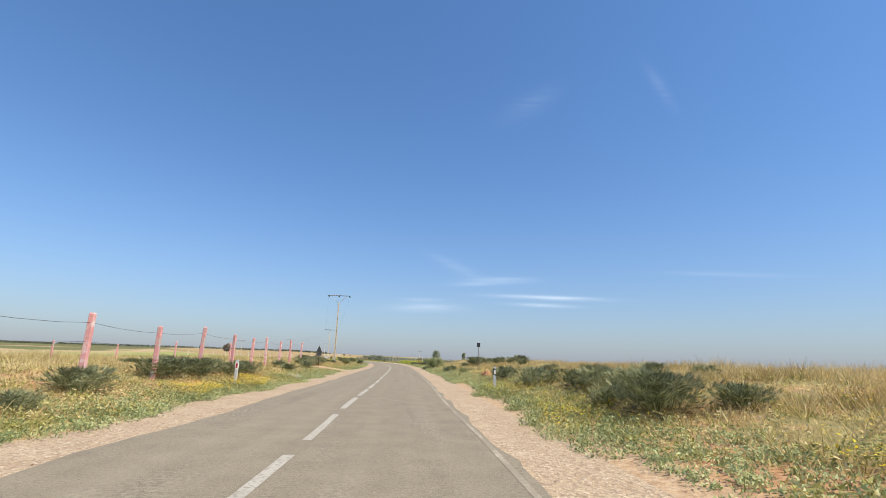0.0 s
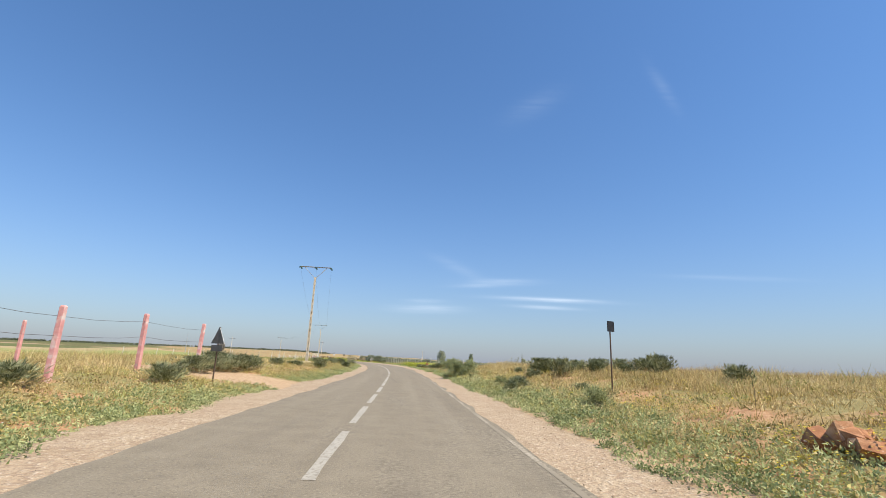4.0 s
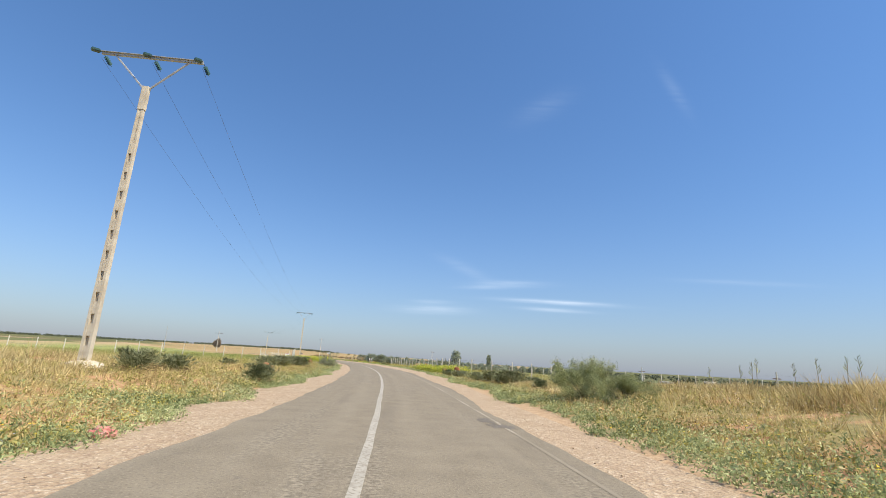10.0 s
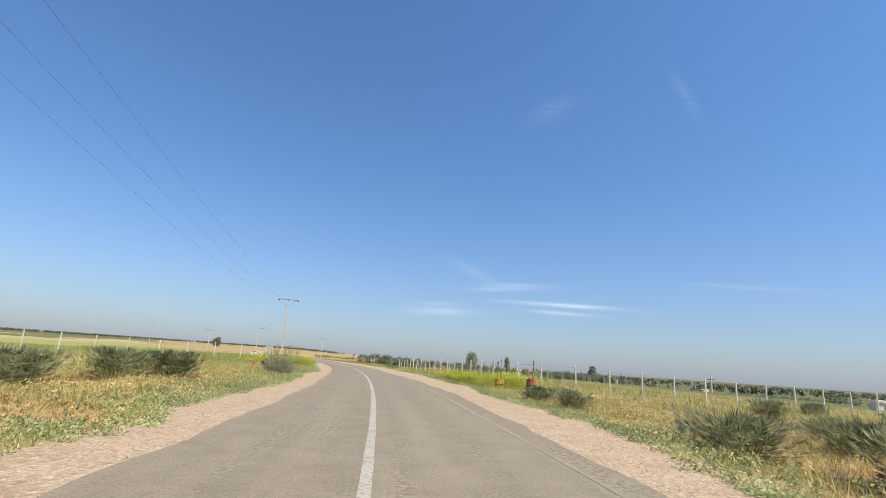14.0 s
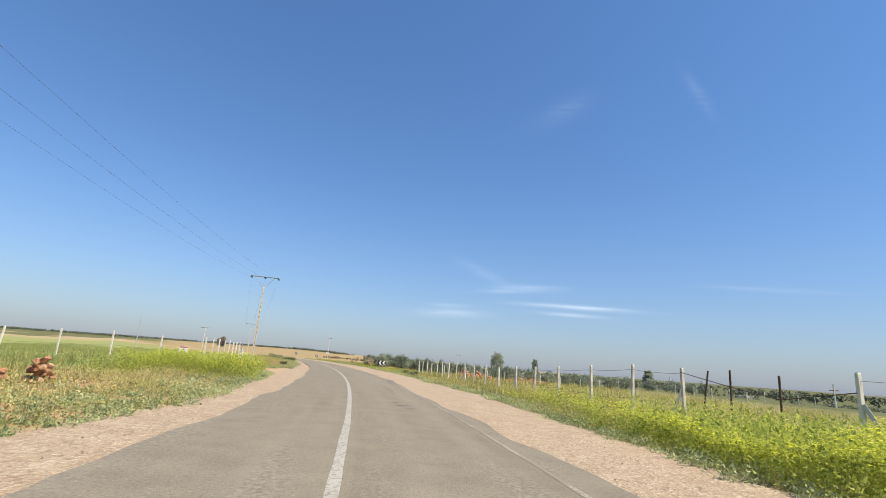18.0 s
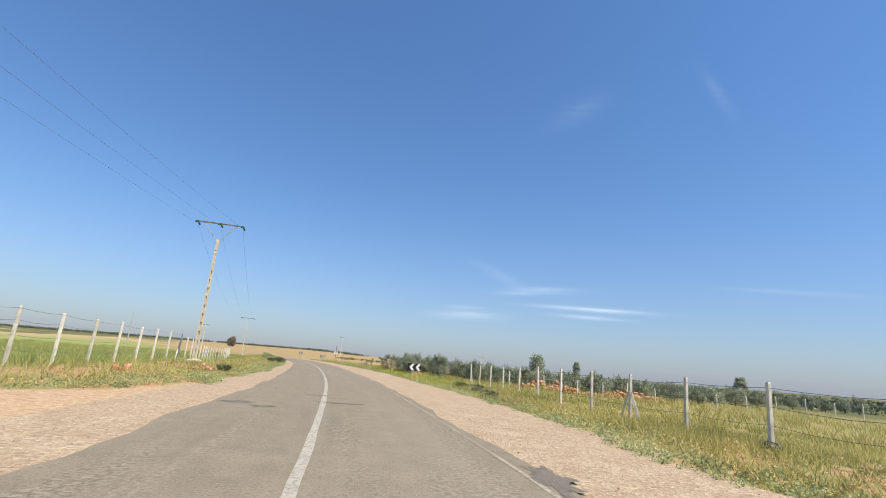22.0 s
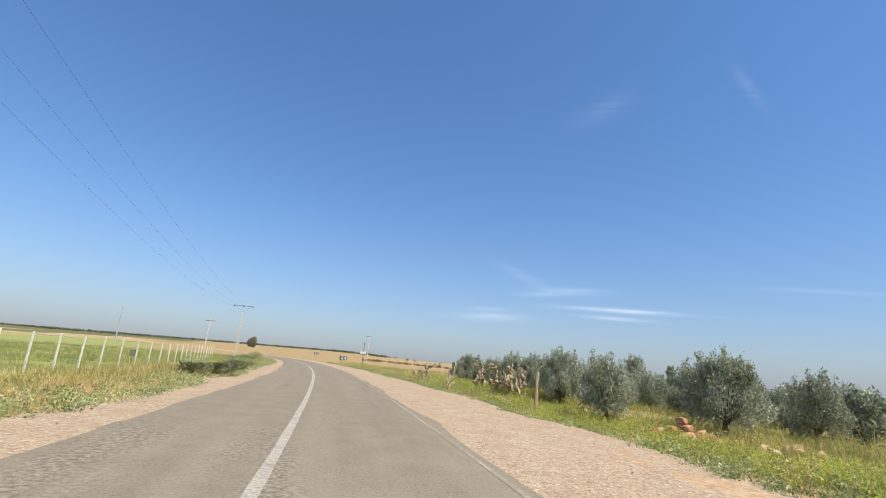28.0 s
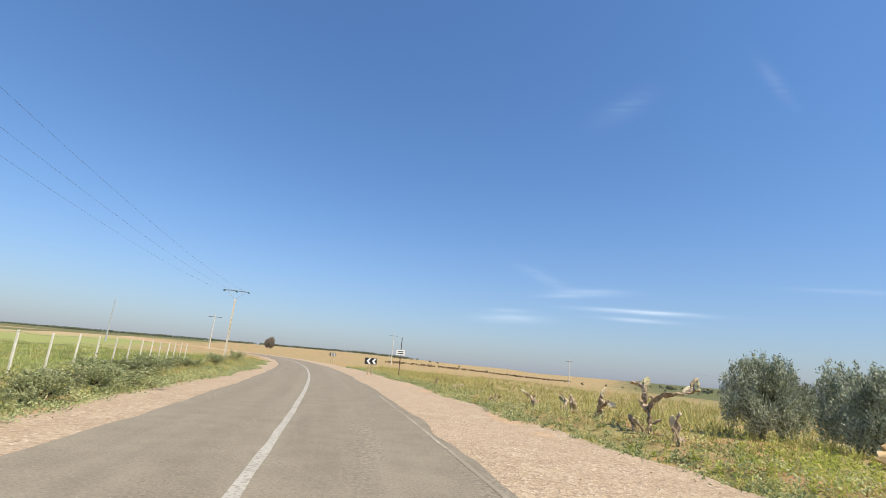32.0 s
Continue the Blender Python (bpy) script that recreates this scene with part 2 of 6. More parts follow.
# ---- the road's line and the lie of the land ----
LINE = [(-0.4, -160), (-0.6, -60), (-1.0, -25), (-1.9, -4), (-2.55, 7.6), (-3.3, 16.2), (-4.1, 27), (-5.3, 41), (-6.4, 53.6), (-8.1, 70.6), (-9.65, 82.9),
        (-11.25, 94.3), (-13.4, 107.4), (-15.8, 119.8), (-18.7, 132.7), (-22.1, 145.8), (-25.8, 158.2), (-30.05, 171.1), (-35.5, 186.1), (-41.6, 201.8),
        (-49.2, 219.8), (-57.2, 237), (-66.5, 255), (-80, 278), (-101, 309), (-131, 345), (-175, 384), (-235, 420), (-330, 455), (-480, 485)]


def catmull(points, step=1.0):
    pts = np.array([points[0], *points, points[-1]], float)
    out = []
    for k in range(1, len(pts) - 2):
        p0, p1, p2, p3 = pts[k - 1: k + 3]
        for u in np.arange(0, 1, step / max(step, np.linalg.norm(p2 - p1))):
            out.append(0.5 * (2 * p1 + (p2 - p0) * u + (2 * p0 - 5 * p1 + 4 * p2 - p3) * u * u + (3 * p1 - p0 - 3 * p2 + p3) * u**3))
    return np.array(out + [pts[-2]])


MID = catmull(LINE)
TAN = np.gradient(MID, axis=0)
TAN /= np.linalg.norm(TAN, axis=1)[:, None]
RIGHT = np.stack([TAN[:, 1], -TAN[:, 0]], 1)


def road_at(y, d=0.0):
    """The place beside the middle line that passes y, d metres to its right."""
    x = np.interp(y, MID[:, 1], MID[:, 0])
    n = np.stack([np.interp(y, MID[:, 1], RIGHT[:, k]) for k in (0, 1)], -1)
    return x + d * n[..., 0], y + d * n[..., 1]


def beside(x, y):
    """The y at the middle line and the distance to its right, for arrays of places."""
    x, y = np.atleast_1d(np.asarray(x, float)), np.atleast_1d(np.asarray(y, float))
    yy, d = np.empty_like(x), np.empty_like(x)
    some = MID[::2]
    for a in range(0, len(x), 4000):
        dx, dy = x[a:a + 4000, None] - some[:, 0], y[a:a + 4000, None] - some[:, 1]
        k = np.argmin(dx * dx + dy * dy, 1) * 2
        ox, oy = x[a:a + 4000] - MID[k, 0], y[a:a + 4000] - MID[k, 1]
        d[a:a + 4000] = ox * RIGHT[k, 0] + oy * RIGHT[k, 1]
        along = ox * TAN[k, 0] + oy * TAN[k, 1]
        yy[a:a + 4000] = MID[k, 1] + along * TAN[k, 1]
    return yy, d


LATTICE = np.random.RandomState(5).rand(256, 256)


def vnoise(x, y, size):
    """Smooth random values from 0 to 1, with bumps of about that size in metres."""
    x, y = np.asarray(x) / size + 1000, np.asarray(y) / size + 1000
    i, j = np.floor(x).astype(int), np.floor(y).astype(int)
    u, v = x - i, y - j
    u, v = u * u * (3 - 2 * u), v * v * (3 - 2 * v)
    g = lambda a, b: LATTICE[a % 256, b % 256]
    return (g(i, j) * (1 - u) + g(i + 1, j) * u) * (1 - v) + (g(i, j + 1) * (1 - u) + g(i + 1, j + 1) * u) * v


def step01(v, a, b):
    u = np.clip((v - a) / (b - a), 0, 1)
    return u * u * (3 - 2 * u)


def shoulder_right(yy):
    return np.interp(yy, [0, 60, 86, 100, 112, 127, 150, 175, 195, 216], [4.8, 4.9, 5.1, 5.25, 5.8, 6.3, 6.4, 6.9, 6.9, 6.4])


def shoulder_left(yy):
    return -4.2 - 0.6 * step01(yy, 136, 142) * (1 - step01(yy, 160, 170))


def lie(x, y):
    """Height of the land."""
    x, y = np.atleast_1d(np.asarray(x, float)), np.atleast_1d(np.asarray(y, float))
    yy, d = beside(x, y)
    r, l = np.maximum(d - 4.4, 0), np.maximum(-d - 4.3, 0)
    early = 1 - step01(y, 78, 104)
    bank = np.interp(r, [0, 1.5, 4, 7, 12, 25, 60, 150], [0, 0.15, 0.55, 0.95, 1.2, 1.15, 0.2, -1.5])
    drop = np.interp(r, [0, 4, 10, 25, 36, 60, 90, 200, 450, 1200, 2500, 5000], [0, -0.12, -0.28, -0.72, -0.9, -0.8, -1.3, -6.5, -8.5, -9, -5, 2])
    z = np.where(d > 0, early * bank + (1 - early) * drop, 0.0)
    lb = np.interp(l, [0, 1.5, 4, 8, 20, 60, 200, 600, 1500, 3000, 5000], [0, 0.1, 0.4, 0.5, 0.4, -0.2, -1.2, 0.5, 6, 16, 32])
    ll = np.interp(l, [0, 3, 8, 20, 60, 200, 600, 1500, 3000, 5000], [0, 0.08, -0.05, -0.2, -0.5, -0.5, 1.0, 6, 16, 32])
    e2 = 1 - step01(y, 84, 110)
    z = np.where(d <= 0, e2 * lb + (1 - e2) * ll, z)
    z = z + 17.0 * step01(y, 320, 950) * step01(-x, -40, 300)
    z = z + 42 * np.exp(-((x + 2750) / 750) ** 2 - ((y - 1050) / 450) ** 2) + (1.0 + 0.9 * vnoise(x, y, 22.0)) * np.exp(-((x + 215 + 0.45 * (y - 330)) / 15.0) ** 2) * step01(y, 90, 130) * (1 - step01(y, 430, 520))
    z = z - 0.72 * (d < 0) * step01(l, 1.5, 8.5) * step01(yy, 184, 204) * (1 - step01(l, 60, 200)) * (1 - step01(yy, 260, 330))
    z = z + 0.28 * (d > 0) * step01(r, 2.7, 3.6) * (1 - step01(r, 9, 16)) * step01(y, 203.5, 207.5) * (1 - step01(y, 222, 236))
    off = np.maximum(r, l)
    z = z - 0.055 * (1 - step01(off, 0.0, 1.5))
    z = z + step01(off, 0.5, 4) * (0.20 * (vnoise(x, y, 3.1) - 0.5) + 0.10 * (vnoise(x, y, 1.1) - 0.5) + 0.3 * step01(off, 8, 40) * (vnoise(x, y, 17) - 0.5))
    return z


def gz(x, y):
    return float(lie(x, y)[0])


def red_soil(yy, d):
    """Scraped banks where the red earth shows, 0 to 1."""
    spots = ((27.0, -6.6, 2.8, 0.8), (20.0, -6.4, 2.5, 0.7), (66.5, -6.9, 4.5, 1.1), (60.0, -7.4, 2.5, 0.8), (51.0, 9.0, 3.0, 1.0), (37.0, 8.2, 2.0, 0.7))
    return sum(np.exp(-((yy - a) / b) ** 2 - ((d - c) / e) ** 2) for a, c, b, e in spots)


def bare(x, y, yy, d):
    """Where the ground is trodden or driven earth: 1, else 0."""
    n = (vnoise(x, y, 2.2) - 0.5) * 1.6 + (vnoise(x, y, 0.7) - 0.5) * 0.7
    inlet = (np.abs(yy - 50.2 + (d + 5) * 0.35) < 2.9 + 0.6 * n) & (d < -3.5) & (d > -12 + n)
    inlet |= (np.abs(yy - 122.0 - (d - 8) * 0.25) < 1.1 + 0.5 * n) & (d > 4) & (d < 30)
    inlet |= (yy > 152.0 + 0.6 * n) & (yy < 164) & (d < -3.5) & (d > np.interp(yy, [151, 153, 157.7, 160, 164], [-4.5, -7.6, -7.0, -5.6, -4.4]) + 0.5 * n)
    inlet |= red_soil(yy, d) * (0.55 + 0.9 * vnoise(x, y, 0.9)) > 0.85 - 0.35 * n
    return inlet


def part(name, bm, mat, parent=None, label=""):
    me = bpy.data.meshes.new(name)
    if isinstance(bm, bmesh.types.BMesh):
        bm.to_mesh(me)
        bm.free()
    else:
        v, f = bm
        me = mesh_np(name, v, f)
    me.materials.append(mat)
    ob = new(name, me)
    if parent is not None:
        ob.parent = parent
    if label:
        ob["label"] = label
    return ob


def mesh_np(name, verts, faces):
    """A mesh from arrays: verts (n, 3), faces: one array of quads or triangles, or a list of such arrays."""
    me = bpy.data.meshes.new(name)
    faces = faces if isinstance(faces, list) else [faces]
    me.vertices.add(len(verts))
    me.vertices.foreach_set("co", np.ascontiguousarray(verts, np.float32).ravel())
    loops = np.concatenate([f.ravel() for f in faces]).astype(np.int32)
    sizes = np.concatenate([np.full(len(f), f.shape[1]) for f in faces])
    me.loops.add(len(loops))
    me.loops.foreach_set("vertex_index", loops)
    me.polygons.add(len(sizes))
    me.polygons.foreach_set("loop_start", np.r_[0, np.cumsum(sizes)[:-1]].astype(np.int32))
    me.polygons.foreach_set("loop_total", sizes.astype(np.int32))
    me.update(calc_edges=True)
    return me


def box(bm, x0, x1, y0, y1, z0, z1, bevel=0.0):
    vs = bmesh.ops.create_cube(bm, size=1.0)["verts"]
    for v in vs:
        v.co = Vector((x0 + (v.co.x + 0.5) * (x1 - x0), y0 + (v.co.y + 0.5) * (y1 - y0), z0 + (v.co.z + 0.5) * (z1 - z0)))
    if bevel:
        es = list({e for v in vs for e in v.link_edges})
        bmesh.ops.bevel(bm, geom=es, offset=bevel, segments=2, affect="EDGES")


def tube(bm, path, radii, sides=6, cap=True):
    """A round bar through the places of path, with a radius at each."""
    rings, n = [], len(path)
    for k, p in enumerate(path):
        p = Vector(p)
        way = (Vector(path[min(k + 1, n - 1)]) - Vector(path[max(k - 1, 0)])).normalized()
        side = way.cross(Vector((0, 0, 1)) if abs(way.z) < 0.9 else Vector((1, 0, 0))).normalized()
        up = side.cross(way)
        r = radii[k] if isinstance(radii, (list, tuple)) else radii
        rings.append([bm.verts.new(p + r * (math.cos(a) * side + math.sin(a) * up)) for a in (2 * math.pi * j / sides for j in range(sides))])
    for a, b in zip(rings, rings[1:]):
        for j in range(sides):
            bm.faces.new((a[j], a[(j + 1) % sides], b[(j + 1) % sides], b[j]))
    if cap:
        bm.faces.new(list(reversed(rings[0])))
        bm.faces.new(rings[-1])


def thing(name, label, category, x, y, z=None, rz=0.0, group="", kind=""):
    e = new(name)
    e.matrix_world = pose(x, y, gz(x, y) if z is None else z, 0, 0, rz)
    return tagged(e, label, category, group, kind)


def heading(y):
    """Degrees by which the road turns left of +y there."""
    t = np.array([np.interp(y, MID[:, 1], TAN[:, k]) for k in (0, 1)])
    return math.degrees(math.atan2(-t[0], t[1]))


# ---- ground: one sheet to the horizon ----
us = np.concatenate([-np.geomspace(4200, 42, 34), np.arange(-40, -16, 1.6), np.arange(-16, 16.01, 0.5), np.arange(17.6, 41, 1.6), np.geomspace(42, 4200, 34)])
vs_ = np.concatenate([-np.geomspace(600, 32, 9), np.arange(-30, -6, 2.0), np.arange(-6, 262, 0.7), np.arange(262, 330, 3.0), np.geomspace(332, 4600, 46)])
shear = catmull([(px, py) for px, py in LINE if py < 312] + [(-310, 640), (-420, 1300), (-420, 5000)], 4.0)
U, V = np.meshgrid(us, vs_)
X, Y = (U + np.interp(V, shear[:, 1], shear[:, 0])).ravel(), V.ravel()
Z = lie(X, Y)
idx = np.arange(X.size).reshape(V.shape)
ground_me = mesh_np("ground", np.stack([X, Y, Z], 1), np.stack([idx[:-1, :-1], idx[:-1, 1:], idx[1:, 1:], idx[1:, :-1]], -1).reshape(-1, 4))
YY, D = beside(X, Y)
earth = bare(X, Y, YY, D).astype(float)
earth = np.maximum(earth, ((D < shoulder_right(YY) + 0.2) & (D > shoulder_left(YY) - 0.2)).astype(float))
far = np.maximum(D - shoulder_right(YY), shoulder_left(YY) - D)
ridge = X + 215 + 0.45 * (Y - 330)                       # a low bank of dug earth crosses the fields on the left
gold = step01(Y, 262, 300) * step01(X + 90 + 0.68 * (Y - 238), -12, 12) * (1 - step01(X + 8 - 0.178 * (Y - 405), -15, 30))
crop = step01(-D, 10, 13) * step01(Y, 128, 150) * (1 - 0.35 * step01(-D, 90, 160))
crop = np.maximum(crop, 0.4 * step01(D, 9, 14) * step01(Y, 112, 130) * (1 - step01(D, 500, 900)) * np.maximum(1 - step01(YY, 212, 235), step01(D, 45, 70)))
crop = np.maximum(crop, 0.82 * step01(-D, 14, 20) * (1 - 0.5 * step01(-D, 90, 160)) * (0.3 + 0.7 * step01(Y, 95, 150))) * (1 - gold)
berm = np.exp(-(ridge / 12.0) ** 4) * step01(Y, 90, 130) * (1 - step01(Y, 430, 520))
earth = np.maximum(earth, 0.9 * berm)
scrub = 0.92 * step01(D, 44, 70) * step01(Y, 60, 130) * (1 - 0.45 * step01(YY, 225, 260) * (1 - step01(D, 150, 260)))
scrub = np.maximum(scrub, 0.8 * step01(-ridge, 12, 40) * step01(-X, 130, 170) * step01(Y, 40, 90)) * (1 - gold)
for key, val in (("scrub", scrub), ("red", np.clip(1.6 * red_soil(YY, D) * (0.4 + 0.9 * vnoise(X, Y, 1.3)), 0, 1)), ("earth", earth), ("crop", crop), ("gold", gold), ("verge", 0.75 * np.exp(-(np.maximum(far, 0) / 4.5) ** 2))):
    at = ground_me.attributes.new(key, "FLOAT", "POINT")
    at.data.foreach_set("value", val.astype(np.float32))
ground_me.polygons.foreach_set("use_smooth", np.ones(len(ground_me.polygons), bool))

GROUND = bpy.data.materials.new("ground")
GROUND.use_nodes = True
gt, gn = GROUND.node_tree, GROUND.node_tree.nodes
gb = gn["Principled BSDF"]
gb.inputs["Roughness"].default_value, gb.inputs["Specular IOR Level"].default_value = 0.95, 0.15


def gnoise(scale, detail=6.0, rough=0.6):
    n = gn.new("ShaderNodeTexNoise")
    n.inputs["Scale"].default_value, n.inputs["Detail"].default_value, n.inputs["Roughness"].default_value = scale, detail, rough
    gt.links.new(gpos.outputs["Position"], n.inputs["Vector"])
    return n.outputs["Fac"]


def gramp(fac, stops):
    r = gn.new("ShaderNodeValToRGB")
    gt.links.new(fac, r.inputs[0])
    e = r.color_ramp.elements
    while len(e) < len(stops):
        e.new(0.5)
    for k, (p, c) in enumerate(stops):
        e[k].position, e[k].color = p, (*c, 1) if len(c) == 3 else c
    return r.outputs[0]


def gmix(fac, a, b):
    m = gn.new("ShaderNodeMix")
    m.data_type = "RGBA"
    gt.links.new(fac, m.inputs[0])
    gt.links.new(a, m.inputs[6])
    gt.links.new(b, m.inputs[7])
    return m.outputs[2]


def gattr(key):
    a = gn.new("ShaderNodeAttribute")
    a.attribute_name = key
    return a.outputs["Fac"]


gpos = gn.new("ShaderNodeNewGeometry")
straw = gramp(gnoise(5.5, 8.0, 0.75), [(0.30, (0.12, 0.095, 0.04)), (0.47, (0.27, 0.222, 0.10)), (0.66, (0.45, 0.385, 0.20))])
green = gramp(gnoise(6.5, 8.0, 0.75), [(0.30, (0.07, 0.07, 0.025)), (0.48, (0.17, 0.16, 0.05)), (0.66, (0.33, 0.28, 0.11))])
soil = gramp(gnoise(7.0, 9.0, 0.72), [(0.30, (0.29, 0.18, 0.105)), (0.47, (0.43, 0.295, 0.18)), (0.60, (0.51, 0.37, 0.24)), (0.74, (0.62, 0.48, 0.34))])
cropc = gramp(gnoise(6.0, 9.0, 0.75), [(0.25, (0.19, 0.215, 0.068)), (0.5, (0.275, 0.29, 0.097)), (0.75, (0.36, 0.36, 0.14))])
patch = gramp(gnoise(0.16, 5.0), [(0.50, (0, 0, 0)), (0.68, (0.8, 0.8, 0.8))])
soilpatch = gramp(gnoise(0.45, 5.0), [(0.47, (0, 0, 0)), (0.60, (1, 1, 1))])
col = gmix(patch, straw, green)
col = gmix(gattr("gold"), col, straw)
speck = gramp(gnoise(24.0, 4.0, 0.7), [(0.30, (0.09, 0.072, 0.03)), (0.44, (0.21, 0.175, 0.065)), (0.57, (0.35, 0.285, 0.11)), (0.72, (0.56, 0.45, 0.22))])
col = gmix(gattr("verge"), col, speck)
redsoil = gramp(gnoise(5.0, 9.0, 0.72), [(0.30, (0.26, 0.125, 0.06)), (0.48, (0.42, 0.235, 0.125)), (0.62, (0.52, 0.33, 0.19)), (0.76, (0.62, 0.45, 0.30))])
col = gmix(soilpatch, col, redsoil)
col = gmix(gattr("crop"), col, cropc)
scrubc = gramp(gnoise(0.35, 6.0, 0.7), [(0.32, (0.055, 0.065, 0.028)), (0.5, (0.10, 0.112, 0.045)), (0.7, (0.19, 0.18, 0.08))])
col = gmix(gattr("scrub"), col, scrubc)
col = gmix(gattr("earth"), col, soil)
col = gmix(gattr("red"), col, redsoil)
gt.links.new(col, gb.inputs["Base Color"])
gbump = gn.new("ShaderNodeBump")
gbump.inputs["Strength"].default_value, gbump.inputs["Distance"].default_value = 0.6, 0.06
gt.links.new(gnoise(9.0), gbump.inputs["Height"])
gt.links.new(gbump.outputs[0], gb.inputs["Normal"])
ground_me.materials.append(GROUND)
tagged(new("ground", ground_me), "open plain with dry grass, weeds and reddish soil", "ground", kind="structure")


# ---- road, shoulders and lines ----
def strip(name, y0, y1, left, right, z, step=0.5, cuts=5):
    """A sheet along the road between two offsets, which are functions of y."""
    ys = np.arange(y0, y1, step)
    cols = []
    for k in range(cuts + 1):
        d = left(ys) + (right(ys) - left(ys)) * k / cuts
        cols.append(np.stack([*road_at(ys, d), np.full(len(ys), z)], 1))
    vv = np.stack(cols, 1).reshape(-1, 3)
    q = np.arange(len(ys) * (cuts + 1)).reshape(len(ys), cuts + 1)
    return vv, np.stack([q[:-1, :-1], q[:-1, 1:], q[1:, 1:], q[1:, :-1]], -1).reshape(-1, 4)


def ragged(base, size, amount, seed):
    return lambda y: base + 0 * y + amount * (vnoise(y, seed + 0 * y, size) - 0.5) + 0.5 * amount * (vnoise(y, seed + 7 + 0 * y, size * 0.28) - 0.5)


def surface(name, kinds):
    """Ground-like material of world-space noise layers: kinds = list of (scale, low, high, colour, threshold) laid over one another."""
    m = bpy.data.materials.new(name)
    m.use_nodes = True
    nt, nd = m.node_tree, m.node_tree.nodes
    b = nd["Principled BSDF"]
    geo = nd.new("ShaderNodeNewGeometry")
    last = None
    for scale, lo, hi, c0, c1, amount in kinds:
        n, r = nd.new("ShaderNodeTexNoise"), nd.new("ShaderNodeMapRange")
        n.inputs["Scale"].default_value, n.inputs["Detail"].default_value = scale, 6.0
        nt.links.new(geo.outputs["Position"], n.inputs["Vector"])
        nt.links.new(n.outputs["Fac"], r.inputs[0])
        r.inputs[1].default_value, r.inputs[2].default_value = lo, hi
        if last is None:
            mx = nd.new("ShaderNodeMix")
            mx.data_type = "RGBA"
            nt.links.new(r.outputs[0], mx.inputs[0])
            mx.inputs[6].default_value, mx.inputs[7].default_value = (*c0, 1), (*c1, 1)
        else:
            r.inputs[4].default_value = amount
            mx = nd.new("ShaderNodeMix")
            mx.data_type = "RGBA"
            nt.links.new(r.outputs[0], mx.inputs[0])
            nt.links.new(last, mx.inputs[6])
            mx.inputs[7].default_value = (*c1, 1)
        last = mx.outputs[2]
    nt.links.new(last, b.inputs["Base Color"])
    return m, b, nd, nt, geo


def relief(b, nd, nt, geo, scale, strength, distance, voronoi=False):
    n = nd.new("ShaderNodeTexVoronoi" if voronoi else "ShaderNodeTexNoise")
    n.inputs["Scale"].default_value = scale
    nt.links.new(geo.outputs["Position"], n.inputs["Vector"])
    bp = nd.new("ShaderNodeBump")
    bp.inputs["Strength"].default_value, bp.inputs["Distance"].default_value = strength, distance
    nt.links.new(n.outputs["Distance" if voronoi else "Fac"], bp.inputs["Height"])
    nt.links.new(bp.outputs[0], b.inputs["Normal"])


ASPHALT, b_, nd_, nt_, geo_ = surface("old_asphalt", [(1.6, 0.3, 0.7, (0.205, 0.170, 0.122), (0.255, 0.214, 0.154), 1), (24.0, 0.52, 0.66, None, (0.12, 0.100, 0.075), 0.5), (34.0, 0.55, 0.69, None, (0.40, 0.345, 0.26), 0.5), (5.0, 0.60, 0.72, None, (0.155, 0.132, 0.106), 0.4)])
b_.inputs["Roughness"].default_value, b_.inputs["Specular IOR Level"].default_value = 0.85, 0.3
# wheel tracks and ravelled patches follow the lanes
at1, at2, cmb = nd_.new("ShaderNodeAttribute"), nd_.new("ShaderNodeAttribute"), nd_.new("ShaderNodeCombineXYZ")
at1.attribute_name, at2.attribute_name = "across", "run"
nt_.links.new(at1.outputs["Fac"], cmb.inputs[0])
nt_.links.new(at2.outputs["Fac"], cmb.inputs[1])


def lane_noise(sx, sy, lo, hi):
    mp_, n_, r_ = nd_.new("ShaderNodeMapping"), nd_.new("ShaderNodeTexNoise"), nd_.new("ShaderNodeMapRange")
    mp_.inputs["Scale"].default_value = (sx, sy, 1)
    n_.inputs["Scale"].default_value, n_.inputs["Detail"].default_value = 1.0, 4.0
    nt_.links.new(cmb.outputs[0], mp_.inputs[0])
    nt_.links.new(mp_.outputs[0], n_.inputs["Vector"])
    nt_.links.new(n_.outputs["Fac"], r_.inputs[0])
    r_.inputs[1].default_value, r_.inputs[2].default_value = lo, hi
    return r_.outputs[0]


def over(fac, last, colour, amount, mode="MIX"):
    mx_, ml_ = nd_.new("ShaderNodeMix"), nd_.new("ShaderNodeMath")
    mx_.data_type, mx_.blend_type = "RGBA", mode
    ml_.operation = "MULTIPLY"
    ml_.inputs[1].default_value = amount
    nt_.links.new(fac, ml_.inputs[0])
    nt_.links.new(ml_.outputs[0], mx_.inputs[0])
    nt_.links.new(last, mx_.inputs[6])
    if isinstance(colour, tuple):
        mx_.inputs[7].default_value = (*colour, 1)
    else:
        nt_.links.new(colour, mx_.inputs[7])
    return mx_.outputs[2]


